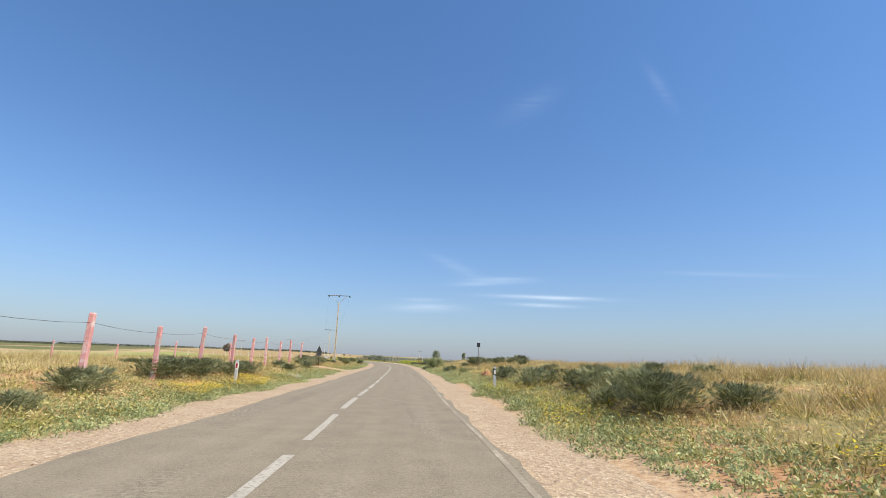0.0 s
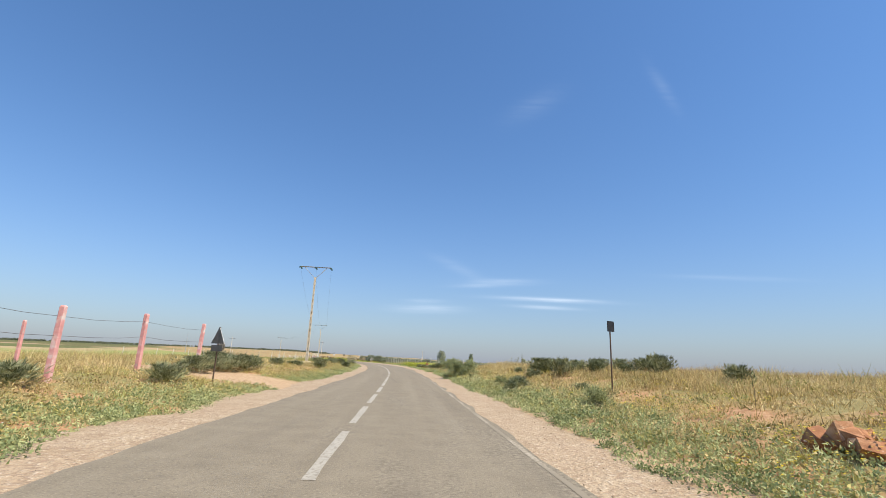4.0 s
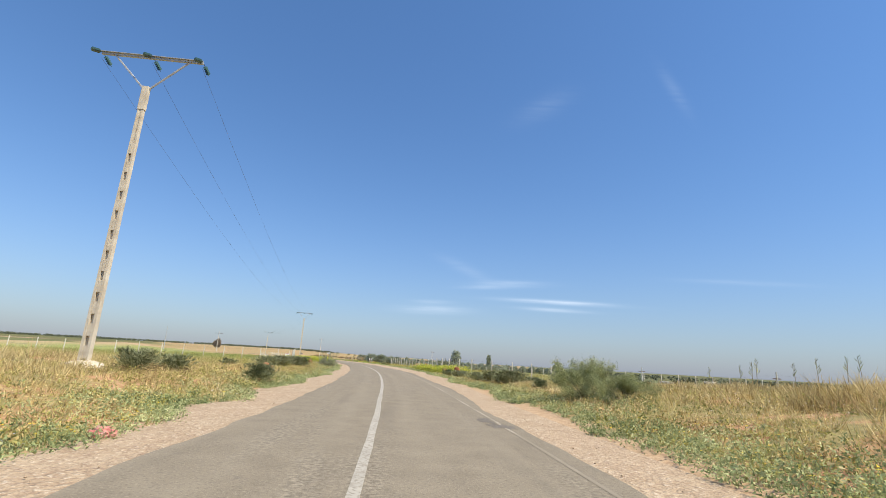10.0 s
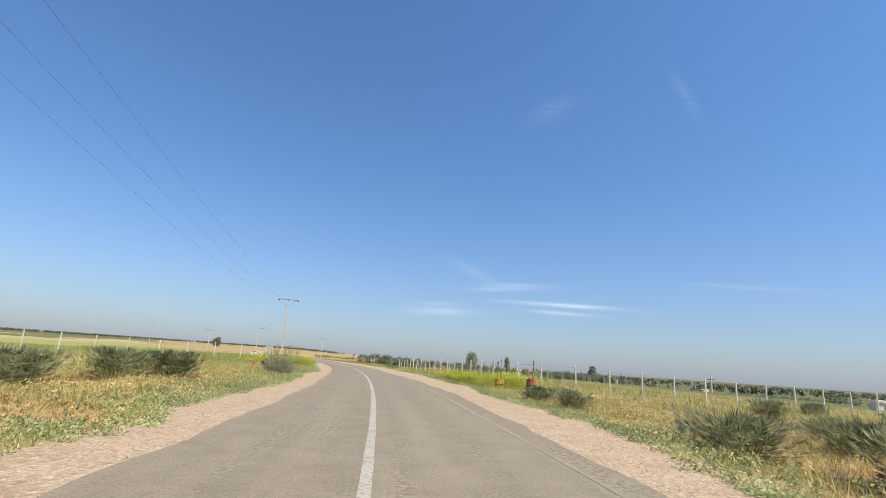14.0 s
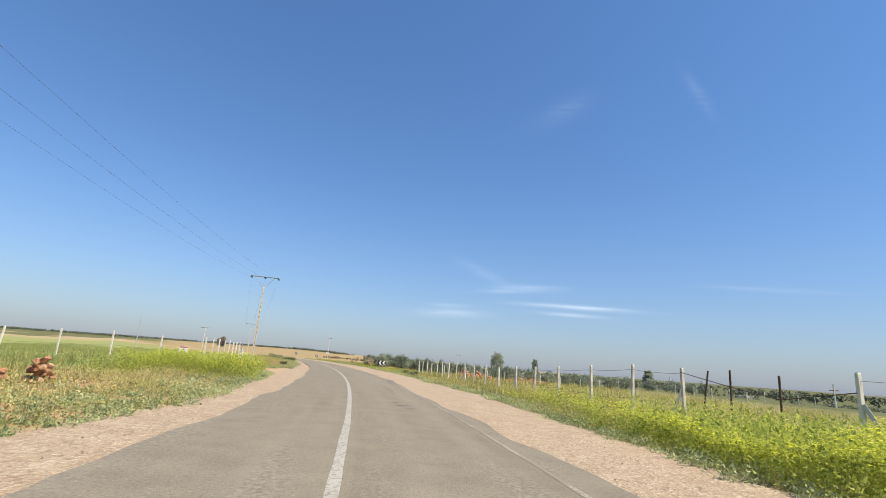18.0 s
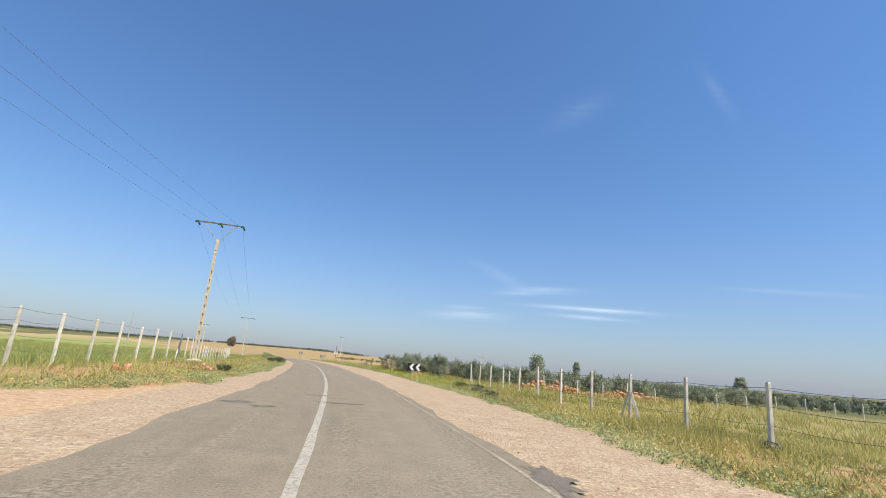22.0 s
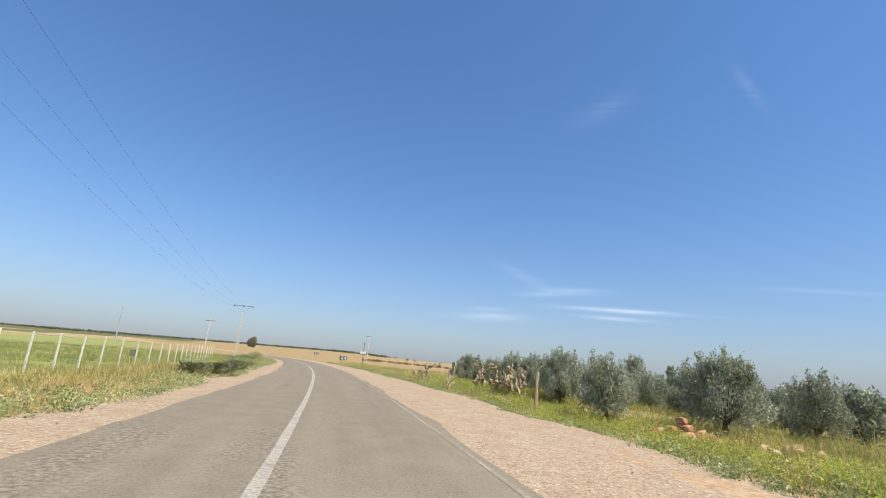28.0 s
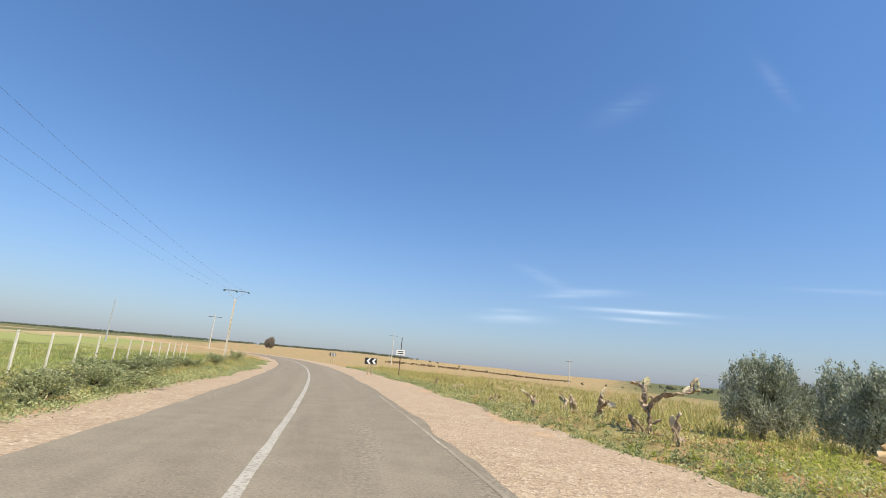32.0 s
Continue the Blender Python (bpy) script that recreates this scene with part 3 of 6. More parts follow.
base_ = b_.inputs["Base Color"].links[0].from_socket
grit = nd_.new("ShaderNodeTexNoise")
grit.inputs["Scale"].default_value, grit.inputs["Detail"].default_value, grit.inputs["Roughness"].default_value = 13.0, 5.0, 0.72
nt_.links.new(geo_.outputs["Position"], grit.inputs["Vector"])
chips = nd_.new("ShaderNodeValToRGB")
chips.color_ramp.elements[0].position, chips.color_ramp.elements[0].color = 0.42, (0.11, 0.092, 0.068, 1)
chips.color_ramp.elements[1].position, chips.color_ramp.elements[1].color = 0.60, (0.37, 0.315, 0.235, 1)
nt_.links.new(grit.outputs["Fac"], chips.inputs[0])
base_ = over(lane_noise(1.1, 0.13, 0.50, 0.66), base_, chips.outputs[0], 0.6)
base_ = over(lane_noise(1.6, 0.03, 0.45, 0.75), base_, (0.34, 0.292, 0.215), 0.3)
base_ = over(lane_noise(1.3, 0.10, 0.58, 0.74), base_, (0.14, 0.118, 0.092), 0.35)
nt_.links.new(base_, b_.inputs["Base Color"])
relief(b_, nd_, nt_, geo_, 60, 0.6, 0.014)
GRAVEL, b_, nd_, nt_, geo_ = surface("gravel", [(1.3, 0.3, 0.7, (0.375, 0.27, 0.17), (0.48, 0.37, 0.25), 1), (0.35, 0.45, 0.62, None, (0.44, 0.32, 0.21), 0.6), (11.0, 0.48, 0.66, None, (0.25, 0.165, 0.105), 0.65), (17.0, 0.56, 0.70, None, (0.66, 0.55, 0.42), 0.7), (40.0, 0.52, 0.68, None, (0.23, 0.155, 0.10), 0.6)])
b_.inputs["Roughness"].default_value = 0.95
relief(b_, nd_, nt_, geo_, 17, 1.0, 0.05)
PAINT, b_, nd_, nt_, geo_ = surface("worn_road_paint", [(1.5, 0.3, 0.7, (0.37, 0.335, 0.275), (0.46, 0.42, 0.35), 1), (18.0, 0.50, 0.62, None, (0.23, 0.20, 0.155), 0.8), (3.0, 0.55, 0.68, None, (0.25, 0.215, 0.165), 0.75)])
b_.inputs["Roughness"].default_value = 0.7
FADED, b_, nd_, nt_, geo_ = surface("faded_road_paint", [(1.5, 0.3, 0.7, (0.37, 0.31, 0.235), (0.44, 0.38, 0.295), 1), (14.0, 0.44, 0.56, None, (0.25, 0.21, 0.152), 0.95), (0.5, 0.42, 0.54, None, (0.25, 0.21, 0.152), 0.95)])
b_.inputs["Roughness"].default_value = 0.8
TAR, b_, nd_, nt_, geo_ = surface("dark_patch", [(3.0, 0.3, 0.7, (0.12, 0.10, 0.075), (0.165, 0.138, 0.104), 1), (26.0, 0.50, 0.64, None, (0.24, 0.21, 0.175), 0.7)])
b_.inputs["Roughness"].default_value = 0.8

edge_l0, edge_r0 = ragged(-2.64, 2.6, 0.26, 3), ragged(3.12, 1.9, 0.26, 13)
edge_l = lambda y: edge_l0(y) + 0.22 * np.exp(-((y - 86) / 5.0) ** 2)
edge_r = lambda y: edge_r0(y) + np.interp(y, [78, 88, 104, 115, 124, 140, 150], [0, 0.26, 0.32, 0.5, 0.3, -0.2, -0.08])
gravel_l = lambda y: shoulder_left(y) + 0.9 * (vnoise(y, 21 + 0 * y, 3.0) - 0.5) + 0.4 * (vnoise(y, 23 + 0 * y, 0.8) - 0.5)
gravel_r = lambda y: shoulder_right(y) + 0.9 * (vnoise(y, 31 + 0 * y, 3.4) - 0.5) + 0.4 * (vnoise(y, 33 + 0 * y, 0.8) - 0.5)
tagged(part("pavement_shoulder_left", strip("s", -150, 440, gravel_l, lambda y: edge_l(y) + 0.3, -0.034, 0.5, 2), GRAVEL), "narrow verge of pinkish beige gravel along the road", "shoulder", kind="structure")
tagged(part("pavement_shoulder_right", strip("s", -150, 440, lambda y: edge_r(y) - 0.3, gravel_r, -0.034, 0.5, 3), GRAVEL), "wide verge of pinkish beige gravel along the road", "shoulder", kind="structure")
road_v, road_f = strip("s", -150, 440, edge_l, edge_r, 0.0, 0.4, 6)
rows_ = road_v.reshape(-1, 7, 3)
skirt_l, skirt_r = rows_[:, :1] + np.array([-0.012, 0, -0.06]), rows_[:, -1:] + np.array([0.012, 0, -0.06])
road_v = np.concatenate([skirt_l, rows_[:, :1], rows_, rows_[:, -1:], skirt_r], 1).reshape(-1, 3)
q_ = np.arange(len(road_v)).reshape(-1, 11)
road_f = np.stack([q_[:-1, :-1], q_[:-1, 1:], q_[1:, 1:], q_[1:, :-1]], -1)[:, [0, 2, 3, 4, 5, 6, 7, 9]].reshape(-1, 4)
road = tagged(part("road", (road_v, road_f), ASPHALT), "worn grey-brown asphalt road with crumbling edges", "road", kind="structure")


road_yy, road_d = beside(road_v[:, 0], road_v[:, 1])
for key, val in (("across", road_d), ("run", road_yy)):
    road.data.attributes.new(key, "FLOAT", "POINT").data.foreach_set("value", val.astype(np.float32))


def line(name, y0, y1, d, w, mat, label):
    return part(name, strip("s", y0, y1 + 0.01, lambda y: d - w / 2 + 0.03 * (vnoise(y, 51 + 0 * y, 0.9) - 0.5), lambda y: d + w / 2 + 0.03 * (vnoise(y, 53 + 0 * y, 0.9) - 0.5), 0.004, max(0.1, (y1 - y0) / 400), 1), mat, road, label)


for y in [8.2 - 4.65 * k for k in range(9, 0, -1)] + [8.2, 13.0, 17.9, 22.3, 26.8, 31.5, 36.2, 40.9, 45.6, 50.4, 55.0, 59.5, 64.0, 68.6]:
    line("dash", y - 3.65, y, 0.0, 0.155, PAINT, "worn white centre dash")
line("centre_line", 69.9, 440, 0.0, 0.14, PAINT, "worn unbroken white centre line")
line("edge_line", -60, 62, 2.97, 0.09, FADED, "faded white edge line")
line("edge_line", 62, 225, 2.80, 0.07, FADED, "faded white edge line")

# ---- poles and wires ----
def power_pole(x, y, rz, arm_z, shaft_z, z=None):
    """Slotted concrete pole with a steel cross-arm on a V of braces and six glass insulators."""
    p = thing("power_pole", "tall slotted beige concrete power pole with a steel cross-arm", "power pole", x, y, z, rz, "power line poles")
    z0 = p.matrix_world.translation.z
    top, arm = shaft_z - z0, arm_z - z0
    wide = lambda h: 0.155 - 0.065 * h / top
    for sx in (-1, 1):
        bm = bmesh.new()
        n = 8
        rings = []
        for k in range(n + 1):
            h = -0.4 + (top + 0.4) * k / n
            w, dp = wide(max(h, 0)), 0.10 - 0.035 * max(h, 0) / top
            x0, x1 = sorted((sx * w, sx * w * 0.42))
            rings.append([bm.verts.new((a, b, h)) for a, b in ((x0, -dp), (x1, -dp), (x1, dp), (x0, dp))])
        for a, b in zip(rings, rings[1:]):
            for j in range(4):
                bm.faces.new((a[j], a[(j + 1) % 4], b[(j + 1) % 4], b[j]))
        bm.faces.new(rings[0][::-1])
        bm.faces.new(rings[-1])
        part("rail", bm, POLECON, p)
    bm = bmesh.new()
    box(bm, -wide(top * 0.5) * 0.40, wide(top * 0.5) * 0.40, -0.015, 0.015, -0.2, top * 0.75)
    part("inner_web", bm, POLECON, p)
    h = 0.3
    while h < top * 0.74:
        bm = bmesh.new()
        w = wide(h) * 0.44
        box(bm, -w, w, -0.085, 0.085, h, h + 0.40, 0.010)
        part("rung", bm, POLECON, p)
        h += 0.69
    bm = bmesh.new()
    w = wide(top) * 0.45
    box(bm, -w, w, -0.055, 0.055, top * 0.76, top - 0.01)
    part("web", bm, POLECON, p)
    bm = bmesh.new()
    box(bm, -0.115, 0.115, -0.085, 0.085, top - 0.9, top + 0.03, 0.01)
    part("cap", bm, POLECON, p)
    bm = bmesh.new()
    bmesh.ops.create_icosphere(bm, subdivisions=2, radius=1.0)
    for v in bm.verts:
        v.co = Vector((v.co.x * 0.62, v.co.y * 0.55, v.co.z * 0.22 + 0.05)) * (1 + 0.15 * noise.noise(v.co * 2))
    part("footing", bm, POLECON, p, "rough concrete footing")
    bm = bmesh.new()
    box(bm, -1.78, 1.78, -0.045, 0.045, arm - 0.05, arm + 0.05, 0.008)
    box(bm, -1.78, 1.78, -0.10, -0.045, arm + 0.03, arm + 0.05)
    part("cross_arm", bm, STEEL, p, "galvanised steel cross-arm")
    for sx in (-1, 1):
        bm = bmesh.new()
        tube(bm, [(sx * 0.10, 0, top - 0.05), (sx * 1.28, 0, arm - 0.05)], 0.035, 5)
        part("brace", bm, STEEL, p, "galvanised steel brace")
    for ax in (-1.76, 0.0, 1.76):
        for sy in (-1, 1):
            bm = bmesh.new()
            a, b = Vector((ax, sy * 0.05, arm + 0.02)), Vector((ax + 0.05 * sy, sy * 0.52, arm - 0.20))
            tube(bm, [a, b], 0.012, 5)
            for k in range(5):
                c = a.lerp(b, 0.3 + 0.13 * k)
                dd = (b - a).normalized()
                tube(bm, [c - dd * 0.012, c, c + dd * 0.03], [0.03, 0.085, 0.03], 8)
            part("insulator", bm, GLASSY, p, "green glass insulator")
    bpy.context.view_layer.update()
    return [p.matrix_world @ Vector((ax, 0, arm - 0.2)) for ax in (-1.76, 0.0, 1.76)]


def power_wire(a, b, sag):
    bm = bmesh.new()
    pts = [a.lerp(b, k / 16) - Vector((0, 0, sag * 4 * (k / 16) * (1 - k / 16))) for k in range(17)]
    tube(bm, pts, 0.0055, 4)
    tagged(part("power_wire", bm, CABLE), "thin sagging bare wire between two power poles", "power wire", "power wires")


ends_a = power_pole(-18.7, 80.9, 6.4, 11.52, 10.3)
ends_b = power_pole(-44.2, 181.55, 18.6, 11.24, 9.85)
ends_c = power_pole(-88.6, 273.1, 27.0, 9.9, 8.6)
for one, two, sag in ((ends_a, ends_b, 1.9), (ends_b, ends_c, 1.9)):
    for a, b in zip(one, two):
        power_wire(a, b, sag)


def far_pole(x, y, top, arm=0.0, label="slim distant utility pole with a short cross-arm", lattice=False):
    z0 = gz(x, y)
    p = thing("utility_pole", label, "utility pole", x, y, z0, 20.0, "distant poles")
    bm = bmesh.new()
    tube(bm, [(0, 0, -0.3), (0, 0, top - z0)], [0.22, 0.12], 6)
    part("shaft", bm, STEEL if lattice else CONCRETE, p)
    if arm:
        bm = bmesh.new()
        box(bm, -arm, arm, -0.07, 0.07, top - z0 - 1.2, top - z0 - 1.05)
        part("cross_arm", bm, RUST, p, "dark steel cross-arm")


far_pole(-169, 330.3, 12.7, 0.0, "thin dark distant mast standing in a field", True)
far_pole(-149.7, 351.7, 12.0, 2.2)
far_pole(-102.8, 410.0, 13.2, 1.6)
far_pole(-23.6, 460.6, 9.6, 1.8)
far_pole(49.1, 209.6, 2.9, 1.2, "wooden utility pole in the low field beyond the fence")
far_pole(47.0, 147.6, 2.7, 0.9, "wooden utility pole in the low field beyond the fence")
far_pole(40.0, 256.7, 2.4, 1.0)
q1, q2 = Vector((49.1, 209.6, 2.2)), Vector((47.0, 147.6, 2.2))
power_wire(q2, Vector((66, 96, 2.0)), 1.0)
power_wire(q1, q2, 1.3)
power_wire(Vector((49.1, 209.6, 1.7)), Vector((-20, 290, 3.5)), 2.0)


# ---- fences ----
def post_mesh(h, w, mat):
    bm = bmesh.new()
    rings = []
    for z, s in ((-0.3, 1.0), (h - 0.04, 0.88), (h, 0.62)):
        rings.append([bm.verts.new((a * w / 2 * s, b * w / 2 * s, z)) for a, b in ((-1, -0.8), (-0.8, -1), (0.8, -1), (1, -0.8), (1, 0.8), (0.8, 1), (-0.8, 1), (-1, 0.8))])
    for a, b in zip(rings, rings[1:]):
        for j in range(8):
            bm.faces.new((a[j], a[(j + 1) % 8], b[(j + 1) % 8], b[j]))
    bm.faces.new(rings[-1])
    me = bpy.data.meshes.new("post")
    bm.to_mesh(me)
    bm.free()
    me.materials.append(mat)
    return me


def along(points, spacing):
    c = catmull(points, 0.25)
    s = np.r_[0, np.cumsum(np.linalg.norm(np.diff(c, axis=0), axis=1))]
    return [(float(np.interp(v, s, c[:, 0])), float(np.interp(v, s, c[:, 1]))) for v in np.arange(0, s[-1], spacing)]


def fence(label, places, h, w, mat, strands, braced=(), lean=1.6, vary=0.06, group="", heights=None):
    x0, y0 = places[0]
    f = tagged(new("wire_fence"), label, "fence", group)
    me = post_mesh(h, w, mat)
    rs = random.Random(int(abs(x0 * 10)) + len(places))
    tops, tall = [], []
    for k, (x, y) in enumerate(places):
        o = new("post", me)
        o.parent = f
        z = gz(x, y)
        o.matrix_basis = pose(x, y, z, rs.uniform(-lean, lean), rs.uniform(-lean, lean), heading(min(y, 300)) + rs.uniform(-8, 8)) @ Matrix.Diagonal((1, 1, heights[k] / h if heights else 1 + rs.uniform(-vary, vary), 1))
        tops.append(Vector((x, y, z)))
        tall.append(heights[k] if heights else h)
        if k in braced:
            nx, ny = places[k + 1] if k + 1 < len(places) else places[k - 1]
            way = Vector((nx - x, ny - y, 0)).normalized()
            for sgn in (1,) if k + 1 == len(places) or k == 0 else (1, -1):
                bm = bmesh.new()
                foot = Vector((x, y, 0)) + way * sgn * 0.72
                tube(bm, [(x + way.x * 0.05 * sgn, y + way.y * 0.05 * sgn, z + h * 0.64), (foot.x, foot.y, gz(foot.x, foot.y) - 0.1)], w * 0.56, 4)
                part("brace", bm, mat, f, "slanting concrete brace")
    for fr in strands:
        bm = bmesh.new()
        pts = []
        for a, b, ha, hb in zip(tops, tops[1:], tall, tall[1:]):
            for u in (0, 0.33, 0.67):
                pts.append(a.lerp(b, u) + Vector((0, 0, (ha + (hb - ha) * u) * fr - (0.05 if u else 0) + rs.uniform(-0.01, 0.01))))
        pts.append(tops[-1] + Vector((0, 0, tall[-1] * fr)))
        tube(bm, pts, 0.007, 3)
        part("wire", bm, CABLE, f, "rusty barbed wire strand")
    return f


pink_line = [(-9.8, 6.5), (-10.2, 10.6), (-10.7, 14.8), (-11.27, 19.14), (-11.83, 23.45), (-12.32, 27.99), (-12.87, 31.99), (-13.43, 35.96), (-13.83, 39.99), (-14.54, 44.82), (-15.22, 50.34)]
fence("fence of pink-painted concrete posts with slack wire in weeds", pink_line, 2.05, 0.165, PINK, (0.60, 0.86), lean=1.6, heights=[2.0, 2.0, 2.05, 1.96, 2.14, 1.91, 1.97, 2.13, 2.10, 2.18, 2.24])
fence("second row of pinkish concrete posts in the field", [(-20.89, 46.76), (-24.94, 44.6), (-28.88, 42.6), (-32.9, 40.6), (-37.0, 38.6), (-41.0, 36.6)], 1.75, 0.13, PINK, (), lean=2.0, heights=[1.96, 1.84, 1.5, 1.6, 1.7, 1.6])
fence("tall grey concrete posts and wire beside the field gate", [(-7.6, 138.4), (-8.72, 140.7), (-9.61, 143.8), (-10.5, 147.6), (-11.4, 150.7), (-12.27, 153.6)], 2.05, 0.12, CONCRETE, (0.35, 0.62, 0.9), braced=(0,), heights=[2.08, 2.08, 2.06, 1.82, 1.76, 1.74])
fence("fence of grey concrete posts and wire along the meadow", [(-12.32, 153.8), (-13.25, 157.1), (-14.21, 160.0), (-15.14, 163.0), (-16.0, 166.1), (-16.85, 169.0), (-17.76, 172.05), (-18.6, 175.0), (-19.45, 178.5), (-20.37, 181.64), (-21.24, 185.0), (-22.13, 187.7), (-22.96, 190.7)],
      1.76, 0.115, CONCRETE, (0.35, 0.62, 0.9), braced=(4, 12), vary=0.03)
fence("side fence of grey concrete posts leading away from the road", [(-6.22, 132.11)] + [(-4.55 + 2.77 * k, 130.4 + 0.61 * k) for k in range(20)], 2.1, 0.115, CONCRETE, (0.35, 0.62, 0.9), braced=(0,), vary=0.03)
fence("second row of short concrete posts below the meadow", along([(-19.3, 193.4), (-13.6, 193.6), (-8.4, 196.6), (-4.6, 198.2), (6, 200), (22, 203), (45, 208)], 3.3), 1.6, 0.10, CONCRETE, (0.5, 0.9))
left_side = [(-38.0 - 2.58 * k, 159.0 - 1.95 * k) for k in range(15)]
fence("fence of pale concrete posts across the green field", left_side[1:], 2.12, 0.115, CONCRETE, (0.5, 0.9), vary=0.03)
left_line = [tuple(float(q) for q in road_at(162.7 + 3.01 * k, -11.4)) for k in range(9)]
fence("fence of pale concrete posts and mesh at the green field's corner", left_line, 2.2, 0.12, CONCRETE, (0.25, 0.5, 0.75, 0.95), braced=(0, 8), lean=1.6, vary=0.02)
far_line = catmull([tuple(float(q) for q in road_at(yy, dd)) for yy, dd in ((186.8, -11.4), (200, -12.37), (215, -13.68), (235, -13.57), (270, -13.47))], 0.25)
run = np.r_[0, np.cumsum(np.linalg.norm(np.diff(far_line, axis=0), axis=1))]
fence("long fence of pale concrete posts and mesh along the green field", [(float(np.interp(v, run, far_line[:, 0])), float(np.interp(v, run, far_line[:, 1]))) for v in np.arange(3.51, run[-1], 3.212)], 2.1, 0.10, CONCRETE, (0.25, 0.5, 0.75, 0.95), lean=1.6, vary=0.02)
for px, py in ((-6.9, 134.0), (-7.5, 135.4), (-7.75, 136.9)):
    bm = bmesh.new()
    tube(bm, [(0, 0, -0.3), (0.04 if py < 136 else 0.35, 0, 2.0)], 0.03, 6)
    tagged(part("steel_stake", bm, RUST), "rusty upright steel stake closing the field gate", "stake", "gate stakes").matrix_basis = pose(px, py, gz(px, py))
bm = bmesh.new()
tube(bm, [(-6.3, 132.05, gz(-6.3, 132.05) + 1.6), (-6.9, 134.0, gz(-6.9, 134.0) + 1.35), (-7.5, 135.4, gz(-7.5, 135.4) + 1.5), (-7.82, 138.1, gz(-7.82, 138.1) + 1.9)], 0.013, 5)
tagged(part("gate_cable", bm, RUST), "dark cable hung across the field gate", "cable")


# ---- signs and markers ----
def plate(bm, w, h, y0=0.0, t=0.012, zc=0.0):
    box(bm, -w / 2, w / 2, y0 - t, y0, zc - h / 2, zc + h / 2, 0.004)


def chevron_sign(x, y, zc, rz):
    s = thing("chevron_sign", "black curve sign with white chevrons on two wooden posts", "road sign", x, y, None, rz, "chevron signs")
    c = zc - s.matrix_world.translation.z
    for px in (-0.16, 0.16):
        bm = bmesh.new()
        box(bm, px - 0.06, px + 0.06, 0.012, 0.13, -0.3, c + 0.2, 0.008)
        part("post", bm, WOOD, s)
    bm = bmesh.new()
    plate(bm, 1.06, 0.54, 0.0, 0.014, c)
    board = part("board", bm, BLACK, s)
    for cx in (-0.38, 0.10):
        bm = bmesh.new()
        pts = [(0, 0), (0.20, 0.245), (0.40, 0.245), (0.20, 0), (0.40, -0.245), (0.20, -0.245)]
        f = [bm.verts.new((cx + a, -0.018, c + b)) for a, b in pts]
        g = [bm.verts.new((cx + a, -0.0145, c + b)) for a, b in pts]
        bm.faces.new((f[0], f[3], f[2], f[1]))
        bm.faces.new((f[0], f[5], f[4], f[3]))
        for k in range(6):
            bm.faces.new((f[k], f[(k + 1) % 6], g[(k + 1) % 6], g[k]))
        part("chevron", bm, WHITEP, board, "white reflective chevron")


chevron_sign(-27.05, 182.3, 0.98, 14)
chevron_sign(-57.2, 248.8, 1.17, 22)
chevron_sign(-76.9, 286.0, 1.6, 30)


def delineator(x, y, rz, h, w, front, band, label):
    s = thing("delineator", label, "road marker", x, y, None, rz)
    bm = bmesh.new()
    box(bm, -w / 2, w / 2, -0.04, 0.04, -0.3, h, 0.015)
    part("post", bm, GREYP, s)
    bm = bmesh.new()
    v = [bm.verts.new(c) for c in ((-w / 2 - 0.003, -0.044, h - 0.34), (w / 2 + 0.003, -0.044, h - 0.42), (w / 2 + 0.003, -0.044, h - 0.14), (-w / 2 - 0.003, -0.044, h - 0.06))]
    u = [bm.verts.new(q.co + Vector((0, 0.05, 0))) for q in v]
    bm.faces.new(v)
    for k in range(4):
        bm.faces.new((v[k], u[k], u[(k + 1) % 4], v[(k + 1) % 4]))
    b = part("band", bm, band, s)
    bm = bmesh.new()
    box(bm, -w / 2 + 0.025, w / 2 - 0.02, -0.052, -0.045, h - 0.34, h - 0.15, 0.002)
    part("reflector", bm, front, b, "rectangular reflector")


delineator(1.85, 23.1, 0, 1.0, 0.13, WHITEP, BLACK, "leaning grey plastic roadside marker with a black band")
delineator(-9.08, 21.2, 5, 1.09 - gz(-9.08, 21.2), 0.12, REDP, WHITEP, "white roadside marker post with a red reflector")

s = thing("warning_sign", "back of a triangular warning sign on a dark steel post", "road sign", -12.13, 45.75, None, -24)
c = 2.3 - s.matrix_world.translation.z
bm = bmesh.new()
tube(bm, [(0, 0.03, -0.3), (0.0, 0.03, c)], 0.03, 6)
part("post", bm, RUST, s)
for scale, y0, mat, nm in ((1.0, 0.0, SIGNBACK, "panel"), (1.04, 0.0125, WHITEP, "face")):
    bm = bmesh.new()
    tri = [(-0.36 * scale, c - 0.64), (0.36 * scale, c - 0.64), (0.0, c + 0.02)]
    f = [bm.verts.new((a, y0 + 0.006, b)) for a, b in tri]
    g = [bm.verts.new((a, y0 - 0.006, b)) for a, b in tri]
    bm.faces.new(f)
    bm.faces.new(g[::-1])
    for k in range(3):
        bm.faces.new((f[k], g[k], g[(k + 1) % 3], f[(k + 1) % 3]))
    part(nm, bm, mat, s)
bm = bmesh.new()
plate(bm, 0.62, 0.24, 0.0, 0.014, c - 0.82)
part("sub_panel", bm, SIGNBACK, s, "small dark rectangular panel")

